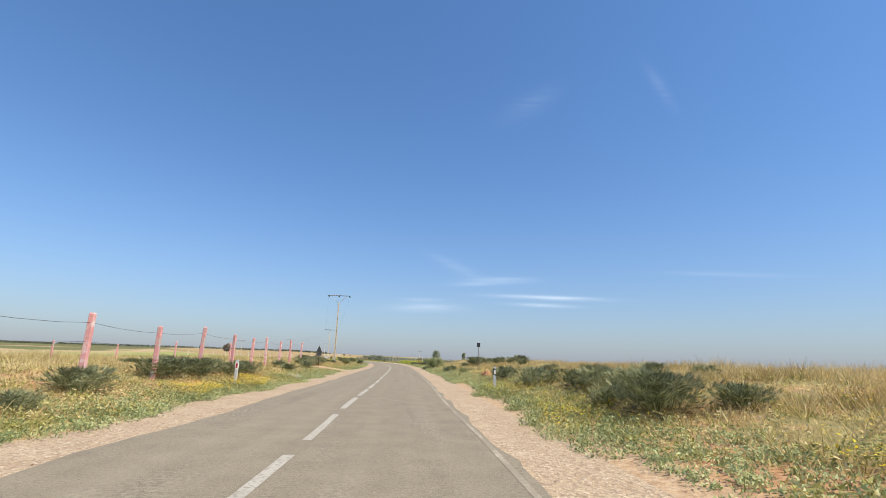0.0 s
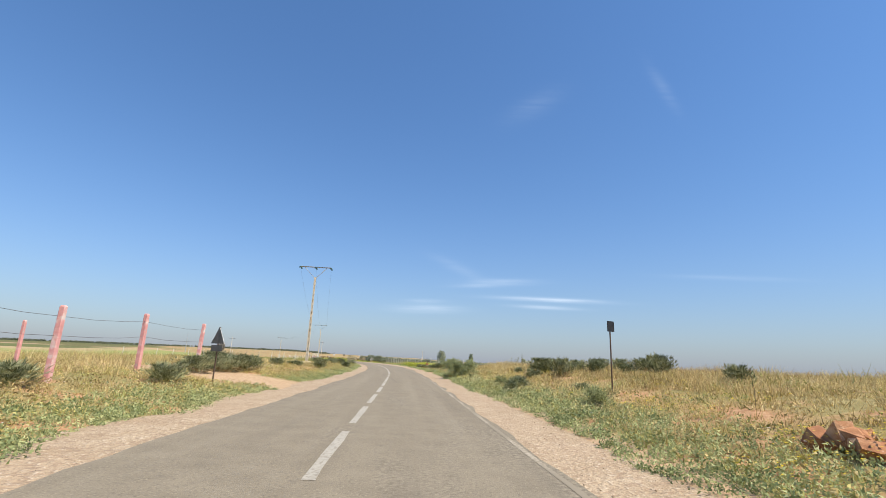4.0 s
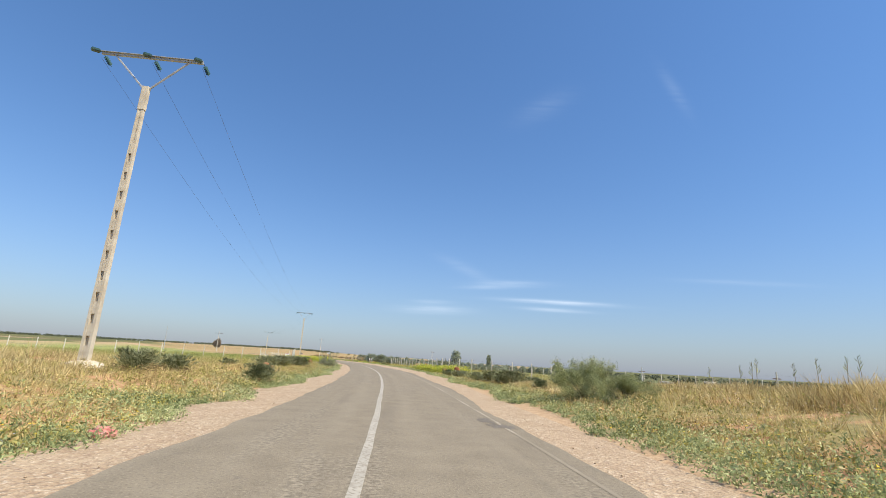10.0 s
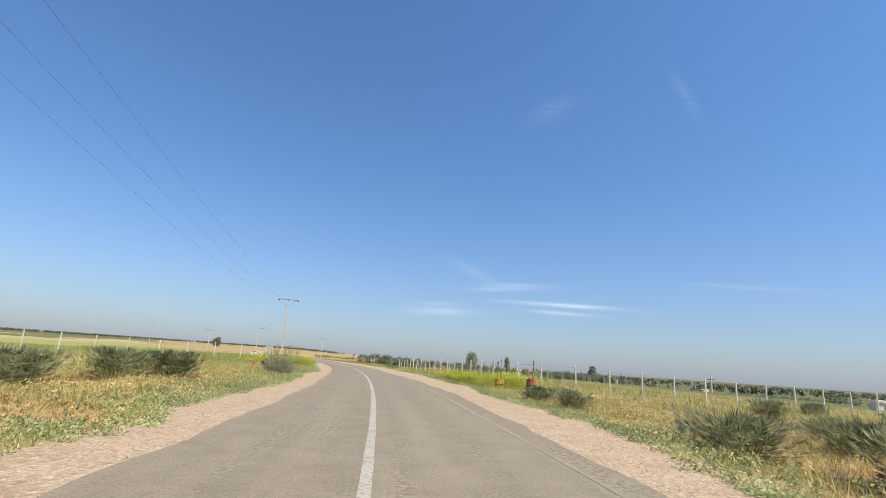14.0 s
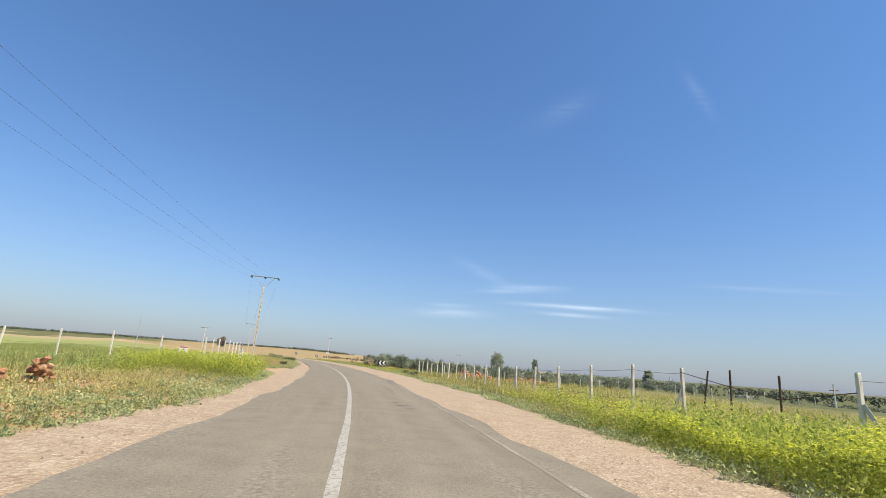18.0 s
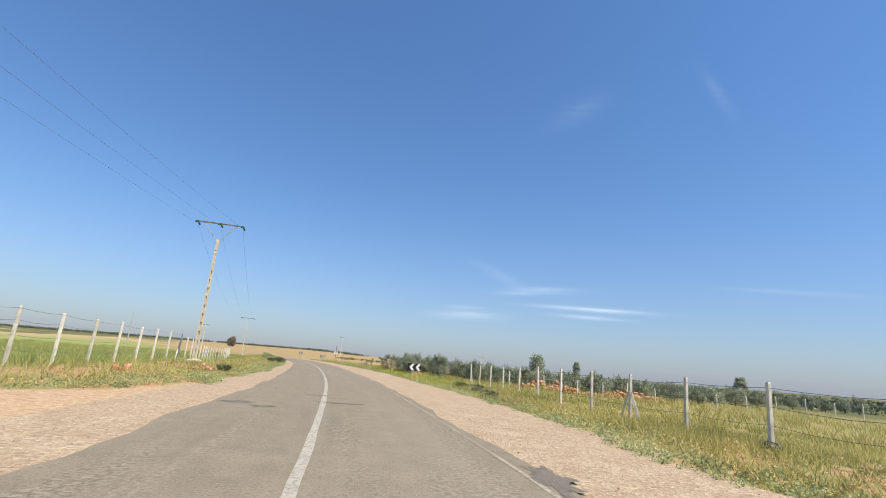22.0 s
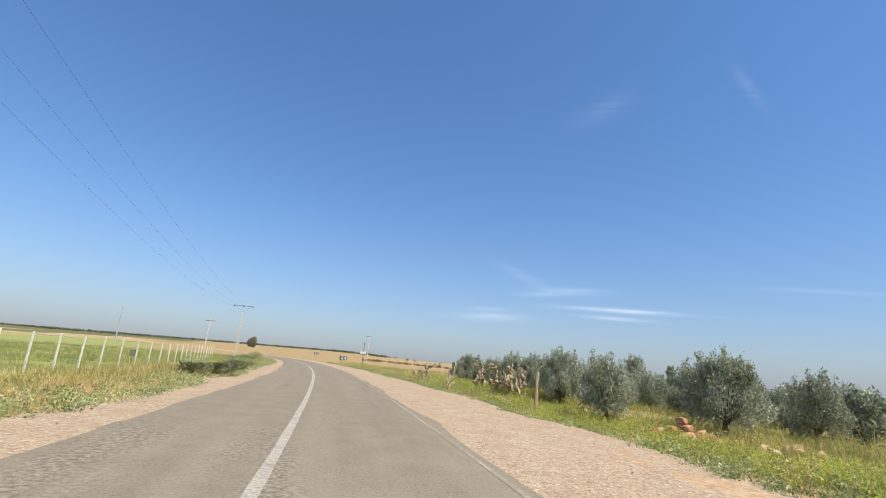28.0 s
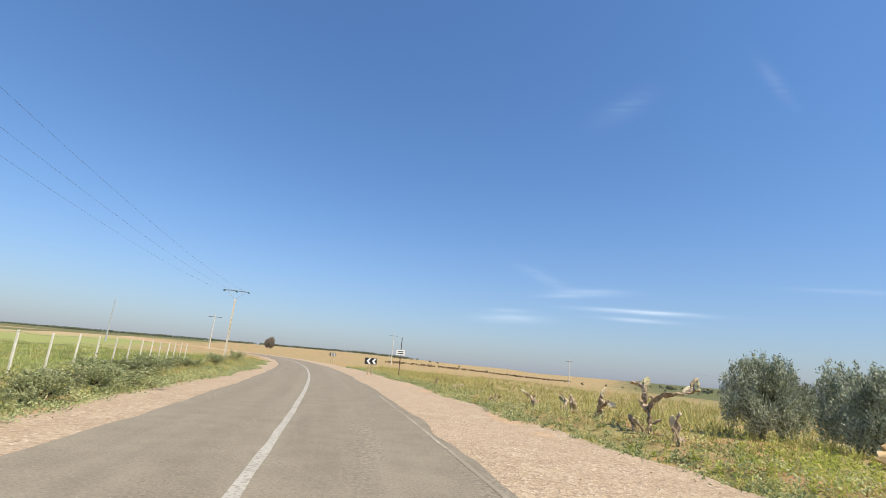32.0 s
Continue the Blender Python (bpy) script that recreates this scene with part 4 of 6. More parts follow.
s = thing("marker_sign", "weathered small square sign on a thin dark pole", "road sign", 2.57, 43.25, None, 30)
c = 2.72 - s.matrix_world.translation.z
bm = bmesh.new()
tube(bm, [(0, 0.03, -0.3), (0, 0.03, c + 0.12)], 0.025, 6)
part("post", bm, RUST, s)
bm = bmesh.new()
plate(bm, 0.34, 0.36, 0.0, 0.016, c)
part("board", bm, BLACK, s, "dark back of the board")

s = thing("fence_notice", "small white notice with red edging hung on the fence", "sign", -39.05, 157.75, None, 20)
c = 1.0 - s.matrix_world.translation.z
for px in (-0.26, 0.26):
    bm = bmesh.new()
    tube(bm, [(px, 0.03, -0.2), (px, 0.03, c + 0.3)], 0.025, 5)
    part("stake", bm, RUST, s)
bm = bmesh.new()
plate(bm, 0.66, 0.54, 0.0, 0.012, c)
b = part("board", bm, WHITEP, s)
bm = bmesh.new()
plate(bm, 0.60, 0.09, -0.0135, 0.004, c + 0.19)
part("red_bar", bm, REDP, b, "red bar of writing")
for scale, y0, mat, nm in ((1.0, -0.016, BLACK, "triangle_edge"), (0.74, -0.020, MUSTARD, "triangle")):
    bm = bmesh.new()
    tri = [(-0.17 * scale, c - 0.20 + 0.10 * (1 - scale)), (0.17 * scale, c - 0.20 + 0.10 * (1 - scale)), (0.0, c - 0.20 + 0.10 * (1 - scale) + 0.30 * scale)]
    f = [bm.verts.new((a, y0, q)) for a, q in tri]
    g = [bm.verts.new((a, y0 + 0.0035, q)) for a, q in tri]
    bm.faces.new(f)
    for k in range(3):
        bm.faces.new((f[k], g[k], g[(k + 1) % 3], f[(k + 1) % 3]))
    part(nm, bm, mat, b, "yellow-green hazard triangle" if scale < 1 else "black edge of the hazard triangle")

s = thing("fence_plate", "small dark grey plate hung on the field fence", "sign", -63.5, 217.7, None, 40)
bm = bmesh.new()
tube(bm, [(0, 0.03, -0.2), (0, 0.03, 1.35)], 0.025, 5)
part("stake", bm, RUST, s)
bm = bmesh.new()
plate(bm, 0.42, 0.5, 0.0, 0.012, 1.1)
part("board", bm, SIGNBACK, s)

s = thing("field_notice", "small white board on a dark post beside the bend", "sign", -55.8, 253.3, None, 24)
c = 2.2 - s.matrix_world.translation.z
bm = bmesh.new()
tube(bm, [(0.03, 0.03, -0.3), (0.03, 0.03, c + 1.45)], 0.04, 5)
part("post", bm, RUST, s)
bm = bmesh.new()
plate(bm, 0.85, 0.50, 0.0, 0.012, c)
b = part("board", bm, WHITEP, s)
for k in range(2):
    bm = bmesh.new()
    plate(bm, 0.56, 0.08, -0.0135, 0.004, c + 0.10 - 0.19 * k)
    part("dark_bar", bm, BLACK, b)

s = thing("wooden_post", "single weathered wooden post at the gravel's edge", "post", -32.8, 203.0, None, 0)
bm = bmesh.new()
tube(bm, [(0, 0, -0.3), (0.01, 0, 0.8), (0.03, 0.01, 1.52)], [0.075, 0.07, 0.065], 7)
part("shaft", bm, WOOD, s)


def drum(x, y, h, mat, rod, label, ring):
    s = thing("oil_drum", label, "drum", x, y, None, 0, "gate drums")
    bm = bmesh.new()
    r = 0.30
    tube(bm, [(0, 0, 0), (0, 0, 0.03), (0, 0, h * 0.32), (0, 0, h * 0.34), (0, 0, h * 0.36), (0, 0, h * 0.66), (0, 0, h * 0.68), (0, 0, h * 0.70), (0, 0, h - 0.03), (0, 0, h)],
         [r, r, r, r + 0.015, r, r, r + 0.015, r, r, r + 0.01], 18)
    part("shell", bm, mat, s)
    bm = bmesh.new()
    tube(bm, [(0, 0, h * 0.40), (0, 0, h * 0.58)], r + 0.006, 18, False)
    part("band", bm, ring, s)
    rs = random.Random(int(h * 100))
    for k in range(4):
        o = new("stone", ROCKS[k % len(ROCKS)])
        o.parent = s
        o.matrix_basis = pose(rs.uniform(-0.14, 0.14), rs.uniform(-0.14, 0.14), h + 0.03, rs.uniform(0, 90), rs.uniform(0, 90), 0) @ Matrix.Diagonal((0.11, 0.10, 0.08, 1))
    bm = bmesh.new()
    tube(bm, [(0.05, 0, 0.2), (0.05 + rod[0], 0, rod[1])], 0.022, 6)
    part("rod", bm, RUST, s, "dark upright steel rod")


def rock_mesh(seed, mat):
    bm = bmesh.new()
    bmesh.ops.create_icosphere(bm, subdivisions=1, radius=1.0)
    off = Vector((seed * 7.1, seed * 3.3, seed))
    for v in bm.verts:
        n = v.co.normalized()
        v.co = n * (0.9 + 0.75 * noise.noise(n * 1.7 + off))
        for axis in range(3):
            lim = 0.62 + 0.25 * abs(noise.noise(Vector((axis, seed, 2.2))))
            v.co[axis] = max(-lim, min(lim, v.co[axis]))
    me = bpy.data.meshes.new("rock")
    bm.to_mesh(me)
    bm.free()
    me.materials.append(mat)
    return me


ROCKS = [rock_mesh(k, ROCK) for k in range(5)]
ROCKSY = [rock_mesh(k + 9, ROCKY) for k in range(4)]
drum(-6.6, 121.9, 0.80, DRUM, (0.06, 1.85), "rusty red oil drum with stones and a steel rod", RUST)
drum(-8.1, 126.2, 0.66, DRUMY, (0.02, 2.0), "orange and black banded oil drum holding a rod", BLACK)


def heap(label, x, y, rx, ry, h, n, meshes, rz=0.0, size=0.32):
    s = thing("stone_heap", label, "stone heap", x, y, None, rz, "stone heaps")
    rs = random.Random(int(x * 13 + y * 7))
    m = s.matrix_world
    for k in range(n):
        a, r = rs.uniform(0, 6.283), math.sqrt(rs.random())
        px, py = rx * r * math.cos(a), ry * r * math.sin(a)
        w = m @ Vector((px, py, 0))
        sc = size * rs.uniform(0.55, 1.25)
        o = new("rock", rs.choice(meshes))
        o.parent = s
        lift = h * max(0, 1 - r ** 1.5) * rs.random()
        o.matrix_basis = pose(px, py, gz(w.x, w.y) - m.translation.z + sc * 0.4 + lift, rs.uniform(-40, 40), rs.uniform(-40, 40), rs.uniform(0, 360)) @ Matrix.Diagonal((sc, sc * rs.uniform(0.7, 1), sc * rs.uniform(0.6, 0.9), 1))


heap("heap of reddish stones in the weeds", -21.3, 102.0, 0.7, 0.45, 0.35, 11, ROCKS, size=0.21)
heap("small cairn of reddish stones in the weeds", -26.8, 131.9, 0.36, 0.32, 0.85, 38, ROCKS, size=0.15)
heap("small cairn of reddish stones in the weeds", -27.6, 131.4, 0.3, 0.3, 0.7, 26, ROCKS, 30, 0.14)
heap("heap of reddish boulders on the bank", 2.3, 33.9, 1.0, 0.5, 0.2, 9, ROCKS, size=0.30)
heap("scattered pale ochre stones below the power pole", -39.2, 171.0, 0.4, 0.4, 0.05, 3, ROCKSY, size=0.16)
heap("low mound of reddish broken stone beside the gravel", -36.7, 170.6, 0.7, 0.5, 0.22, 20, ROCKS, 25, 0.18)
heap("flat reddish stones sunk in the weeds", -35.4, 163.9, 0.7, 0.3, 0.05, 5, ROCKS, 30, 0.24)
heap("long low wall of tumbled reddish stones behind the fence", -15.0, 196.9, 4.2, 1.0, 1.15, 200, ROCKS, 18, 0.27)
heap("tumbled reddish stones at the orchard's edge", -6.2, 200.4, 5.4, 1.0, 0.95, 190, ROCKS, 20, 0.27)
heap("ochre boulders at the grass's edge under the olive trees", -26.8, 196.9, 0.8, 0.4, 0.15, 7, ROCKSY, -12, 0.24)
heap("heap of reddish boulders at the grass's edge under the olive trees", -28.9, 198.6, 0.75, 0.5, 0.45, 26, ROCKS, 0, 0.22)
heap("large reddish boulder among dry grass", 7.5, 104.0, 0.35, 0.3, 0.3, 6, ROCKS, 0, 0.52)
heap("scattered ochre stones on the verge", -35.8, 219.2, 0.9, 0.6, 0.25, 8, ROCKSY, 0, 0.28)


# ---- plants ----
def diamonds(c, u, v):
    """Leaf quads round the centres c, with half axes u (long) and v (broad)."""
    n = len(c)
    verts = np.stack([c - u, c + v * 0.9 + u * 0.05, c + u, c - v * 0.9 + u * 0.05], 1).reshape(-1, 3)
    return verts, np.arange(4 * n).reshape(n, 4)


def blades(c, u, v):
    """Small leaves, one pointed triangle each."""
    n = len(c)
    verts = np.stack([c - u * 0.8 + v, c - u * 0.8 - v, c + u], 1).reshape(-1, 3)
    return verts, np.arange(3 * n).reshape(n, 3)


def unit(rs, n):
    v = rs.normal(size=(n, 3))
    return v / np.linalg.norm(v, axis=1)[:, None]


def dwarf_palm(seed, r, h, fronds):
    rs = np.random.RandomState(seed)
    p = new("dwarf_palm")
    for nm, count, lo, hi, mat, sc in (("fronds", fronds, 0.55, 1.52, PALM, 1.0), ("dead_fronds", fronds // 4, -0.05, 0.45, PALMDRY, 0.8)):
        C, Uu, Vv = [], [], []
        for k in range(count):
            a, e = rs.rand() * 6.283, lo + (hi - lo) * rs.rand() ** 0.8
            foot = np.array([math.cos(a), math.sin(a), 0]) * r * 0.55 * rs.rand()
            way = np.array([math.cos(a) * math.cos(e), math.sin(a) * math.cos(e), math.sin(e)])
            ln = (r * 0.62 * math.cos(e) + h * 0.66 * math.sin(e)) * rs.uniform(0.35, 1.0) * sc
            end = foot + way * ln
            side = np.array([-math.sin(a), math.cos(a), 0.0])
            C.append((foot + end) / 2)
            Uu.append((end - foot) / 2)
            Vv.append(side * 0.008)
            for q in np.linspace(-1.35, 1.35, 14):
                lw = way * math.cos(q) + side * math.sin(q) * (1 if rs.rand() > 0.02 else -1)
                lw = lw + np.array([0, 0, rs.uniform(-0.12, 0.12)])
                ll = rs.uniform(0.15, 0.27) * sc * min(1.1, 0.6 + 0.4 * r)
                C.append(end + lw * ll / 2)
                Uu.append(lw * ll / 2)
                nv = np.cross(lw, way + 0.3 * side + np.array([0, 0, 0.2]))
                nv = np.cross(nv, lw) if rs.rand() < 0.3 else side * 0.6 + np.array([0, 0, 0.8]) * rs.uniform(-1, 1)
                Vv.append(nv / (np.linalg.norm(nv) + 1e-6) * 0.010)
        part(nm, diamonds(np.array(C), np.array(Uu), np.array(Vv)), mat, p)
    return p


def shrub(seed, r, h, leaves, small=1.0):
    rs = np.random.RandomState(seed)
    p = new("shrub")
    bm = bmesh.new()
    tips = []
    for k in range(44):
        a, e = rs.rand() * 6.283, rs.uniform(0.08, 1.5)
        ln = (r * math.cos(e) + h * math.sin(e)) * rs.uniform(0.6, 1.05)
        tip = Vector((math.cos(a) * math.cos(e) * ln, math.sin(a) * math.cos(e) * ln, math.sin(e) * ln))
        mid = tip * 0.5 + Vector((rs.uniform(-0.08, 0.08), rs.uniform(-0.08, 0.08), 0.05))
        tube(bm, [(0, 0, -0.05), mid, tip], [0.016, 0.010, 0.004], 4)
        tips.append((np.array(mid), np.array(tip)))
    part("stem_frame", bm, BARK, p)
    k = rs.randint(len(tips), size=leaves)
    f = rs.rand(leaves)[:, None] ** 0.6
    c = np.array([t[0] for t in tips])[k] * (1 - f) + np.array([t[1] for t in tips])[k] * f
    c = c + rs.normal(size=(leaves, 3)) * (0.075 * r + 0.02)
    c[:, 2] = np.abs(c[:, 2])
    u = unit(rs, leaves) + np.array([0, 0, 0.5])
    u = u / np.linalg.norm(u, axis=1)[:, None]
    v = np.cross(u, unit(rs, leaves))
    part("leaves", blades(c, u * small * rs.uniform(0.04, 0.08, (leaves, 1)), v * small * rs.uniform(0.014, 0.028, (leaves, 1))), SHRUB, p)
    return p


def leafy_tree(seed, h, r, trunk_h, leaves, leaf, name="olive_tree", narrow=1.0, mat=OLIVE):
    """A forked trunk, limbs that end in clumps, and a crown of many slim leaves round the clumps."""
    rs = np.random.RandomState(seed)
    p = new(name)
    bm = bmesh.new()
    forks = [Vector((0.08 * rs.randn(), 0.08 * rs.randn(), trunk_h * rs.uniform(0.8, 1.1))) for _ in range(3)]
    tube(bm, [(0, 0, -0.2), (0.04, 0.02, trunk_h * 0.5), (0.02, 0, trunk_h)], [0.055 * h ** 0.8, 0.045 * h ** 0.8, 0.04 * h ** 0.8], 8)
    part("trunk", bm, BARK, p)
    clumps = []
    bm = bmesh.new()
    n = 26
    for k in range(n):
        a = 6.283 * (k * 0.618 + 0.1 * rs.rand())
        f = (k + 0.5) / n
        z = trunk_h + (h - trunk_h) * (0.05 + 0.90 * f)
        wide = r * narrow * math.sin(math.pi * min(0.93, 0.22 + 0.70 * f)) * rs.uniform(0.55, 1.05)
        c = Vector((math.cos(a) * wide, math.sin(a) * wide, z * rs.uniform(0.93, 1.05)))
        fk = forks[k % 3]
        tube(bm, [fk * 0.9, fk.lerp(c, 0.5) + Vector((0, 0, 0.12)), c], [0.018 * h ** 0.7, 0.010 * h ** 0.7, 0.004], 4)
        clumps.append((np.array(c), r * rs.uniform(0.26, 0.42)))
    part("limb_frame", bm, BARK, p)
    k = rs.randint(n, size=leaves)
    o = unit(rs, leaves) * (rs.rand(leaves)[:, None] ** 0.45)
    cc, cr = np.array([c for c, _ in clumps]), np.array([q for _, q in clumps])
    c = cc[k] + o * cr[k][:, None] * np.array([1, 1, 1.15])
    shoot = cc[rs.randint(n // 2, n, 34)] + unit(rs, 34) * 0.30 * r
    sprig = np.where(rs.rand(leaves) < 0.16)[0]
    c[sprig] = shoot[rs.randint(34, size=len(sprig))] + np.array([0, 0, 1]) * rs.rand(len(sprig), 1) * 0.42 * r + rs.normal(size=(len(sprig), 3)) * 0.05 * r
    u = o * 0.7 + unit(rs, leaves) * 0.6 + np.array([0, 0, 0.55])
    u = u / np.linalg.norm(u, axis=1)[:, None]
    v = np.cross(u, unit(rs, leaves))
    v = v / (np.linalg.norm(v, axis=1)[:, None] + 1e-6)
    part("crown", blades(c, u * leaf * rs.uniform(0.7, 1.25, (leaves, 1)), v * leaf * 0.34), mat, p)
    return p


def put_copies(src, spots, label, category, group):
    """The first spot takes the thing itself, the others copies. spots: x, y, turn, width, height."""
    made = []
    for x, y, rz, sw, sh in spots:
        o = copy_thing(src, pose(x, y, gz(x, y) - 0.02, 0, 0, rz))
        o.scale = (sw, sw, sh)
        made.append(tagged(o, label, category, group))
    for o in (*src.children_recursive, src):
        bpy.data.objects.remove(o)
    return made


rnd = random.Random(11)
PALMS_BANK = [(4.6, 16.5, 1.2, 1.05), (6.2, 22.6, 1.0, 0.9), (4.9, 14.5, 1.1, 1.05), (3.7, 22.2, 0.9, 0.9), (7.4, 19.6, 0.9, 0.8), (-8.7, 10.6, 0.54, 0.59), (5.5, 11.0, 0.84, 0.67), (4.2, 11.8, 1.4, 1.16), (3.7, 13.4, 0.63, 0.77), (-10.1, 14.1, 1.12, 0.9), (4.3, 18.1, 0.98, 0.88),
        (9.1, 18.7, 0.61, 0.61), (3.3, 20.7, 1.25, 1.13), (-11.4, 19.6, 1.2, 0.95), (-10.9, 21.2, 1.3, 1.0), (-11.4, 23.0, 1.3, 1.0), (-10.8, 24.6, 1.1, 0.9), (-10.9, 26.2, 1.15, 0.95), (-12.4, 21.8, 1.2, 1.0), (5.7, 26.8, 0.66, 0.44), (2.7, 27.1, 0.71, 1.04),
        (3.2, 28.4, 0.7, 0.89), (-18.7, 29.3, 0.99, 0.46), (6.1, 30.8, 0.78, 0.63), (-11.5, 35.2, 0.73, 0.73)]
PALMS_INLET = [(-13.1, 38.0, 0.72, 0.78), (6.3, 42.4, 0.51, 0.77), (-12.4, 43.1, 0.91, 0.91), (2.2, 45.6, 0.39, 0.39), (-0.1, 48.6, 0.4, 0.73), (-14.5, 48.9, 1.17, 1.0),
        (3.1, 57.0, 1.5, 1.3), (4.0, 58.4, 1.2, 1.15), (2.3, 61.9, 0.45, 0.6), (0.5, 49.7, 0.55, 0.55), (1.9, 53.9, 0.6, 0.75), (7.4, 50.5, 0.94, 1.3), (6.7, 52.8, 0.73, 0.91), (3.2, 53.0, 0.84, 1.3), (5.3, 53.9, 0.59, 0.99), (-14.5, 51.4, 1.0, 1.1), (-14.8, 52.8, 1.2, 1.2), (-14.5, 54.0, 1.2, 1.2), (-14.6, 55.3, 1.0, 1.0), (-15.8, 53.4, 1.3, 1.3),
        (-1.1, 62.9, 0.28, 0.44), (-17.1, 67.0, 0.66, 0.66), (-17.2, 67.2, 0.85, 0.8), (-16.3, 70.1, 0.5, 0.6), (3.7, 62.6, 0.8, 0.65), (4.2, 60.6, 0.9, 0.75), (4.6, 58.6, 1.0, 0.8), (4.9, 56.0, 0.9, 0.95), (6.0, 55.4, 0.9, 1.0), (7.6, 56.2, 0.9, 0.9), (8.4, 54.6, 1.0, 1.0), (0.45, 50.0, 0.6, 0.75)]
PALMS_BEND = [(-15.0, 72.6, 1.0, 0.85), (-17.3, 71.8, 0.7, 0.6), (-17.9, 82.2, 1.0, 0.95), (-18.0, 84.5, 0.93, 0.82), (-15.4, 86.6, 0.9, 1.0), (-2.5, 92.1, 0.53, 0.7),
        (1.6, 92.5, 0.53, 0.89), (2.2, 95.2, 1.4, 1.15), (-18.5, 92.9, 0.39, 0.48), (-3.7, 96.0, 1.5, 1.2), (-4.3, 99.9, 1.35, 1.1), (-3.2, 99.2, 0.9, 1.0), (-5.2, 103.4, 1.25, 1.1), (-2.2, 104.2, 1.1, 1.1),
        (-0.4, 107.6, 1.0, 0.9), (-22.9, 99.6, 0.7, 0.75), (-22.2, 104.8, 1.6, 1.25), (-22.3, 108.9, 1.6, 1.3), (-21.3, 110.2, 1.35, 1.3), (3.9, 117.0, 1.16, 1.3)]
PALMS_MEADOW = [(-6.6, 111.8, 0.95, 0.95), (-7.6, 113.8, 0.85, 0.9), (-5.9, 117.6, 0.8, 0.85), (15.4, 122.8, 1.85, 1.3),
        (11.5, 124.8, 1.26, 1.3), (-47.9, 203.4, 1.0, 0.75), (-47.7, 205.2, 0.95, 0.85), (-49.9, 210.0, 0.9, 0.85), (-50.7, 211.3, 0.9, 0.8),
        (-54.4, 217.7, 0.9, 0.6), (-57.4, 223.2, 1.1, 0.7), (-58.3, 224.4, 0.9, 0.65), (-35.9, 171.4, 0.6, 0.55), (-23.3, 179.1, 0.75, 0.55), (-22.2, 178.4, 0.8, 0.55), (-22.1, 175.6, 0.75, 0.5), (-21.4, 170.7, 0.55, 0.5)]
kinds = {}
for x, y, r, h in PALMS_BANK + PALMS_INLET + PALMS_BEND + PALMS_MEADOW:
    r, h = 0.76 * min(r, 2.0), 0.92 * min(max(h, 0.4), 1.5)
    size = "large" if r > 0.95 else "medium" if r > 0.57 else "small"
    kinds.setdefault((size, rnd.randrange(2)), []).append((x, y, rnd.uniform(0, 360), r, h))
base_size = {"small": (0.42, 0.65, 110), "medium": (0.76, 0.9, 230), "large": (1.2, 1.15, 430)}
for (size, var), spots in kinds.items():
    br, bh, n = base_size[size]
    src = dwarf_palm(len(size) * 10 + var, br, bh, n)
    put_copies(src, [(x, y, rz, r / br, h / bh) for x, y, rz, r, h in spots], size.replace("medium", "rounded") + " dark grey-green dwarf palm clump in dry grass", "dwarf palm", "dwarf palms")

src = shrub(3, 0.8, 0.9, 4200, small=0.8)
put_copies(src, [(x, y, rnd.uniform(0, 360), r / 0.8, h / 0.9) for x, y, r, h in [(3.0, 32.0, 0.5, 0.5), (1.2, 40.5, 0.47, 0.58), (-0.1, 52.4, 0.4, 0.5),  (-48.5, 204.4, 0.8, 0.55), (-52.3, 213.3, 0.8, 0.5), (-51.4, 212.1, 0.7, 0.45), (-56.5, 220.9, 0.96, 0.64),
         (-64.8, 238.1, 0.9, 0.7), (-60.2, 227.3, 0.64, 0.62), (-55.3, 220.3, 1.24, 0.5), (-61.6, 231.2, 1.22, 0.55), (-69.8, 247.8, 0.77, 0.9), (-51.2, 212.6, 0.6, 0.6), (-52.8, 216.0, 0.7, 0.6), (-54.2, 218.6, 0.6, 0.55), (-57.4, 223.6, 0.8, 0.7), (-58.8, 226.0, 0.7, 0.6)] + [(*(float(q) for q in road_at(213.5 + 1.15 * k, -5.2 - 0.4 * math.sin(k * 1.7))), 0.36 + 0.1 * math.sin(k * 1.3), 0.24 + 0.07 * math.sin(k * 2.9)) for k in range(11)]], "loose grey-green leafy roadside shrub", "shrub", "shrubs")
src = shrub(4, 1.6, 2.0, 52000, small=0.62)
put_copies(src, [(-2.2, 65.5, 40, 0.58, 0.62), (-1.2, 66.9, 140, 0.55, 0.60), (-2.4, 83.6, 200, 0.68, 0.64), (-1.8, 81.5, 90, 0.56, 0.38)], "large dense grey-green shrub on the bank", "shrub", "large shrubs")
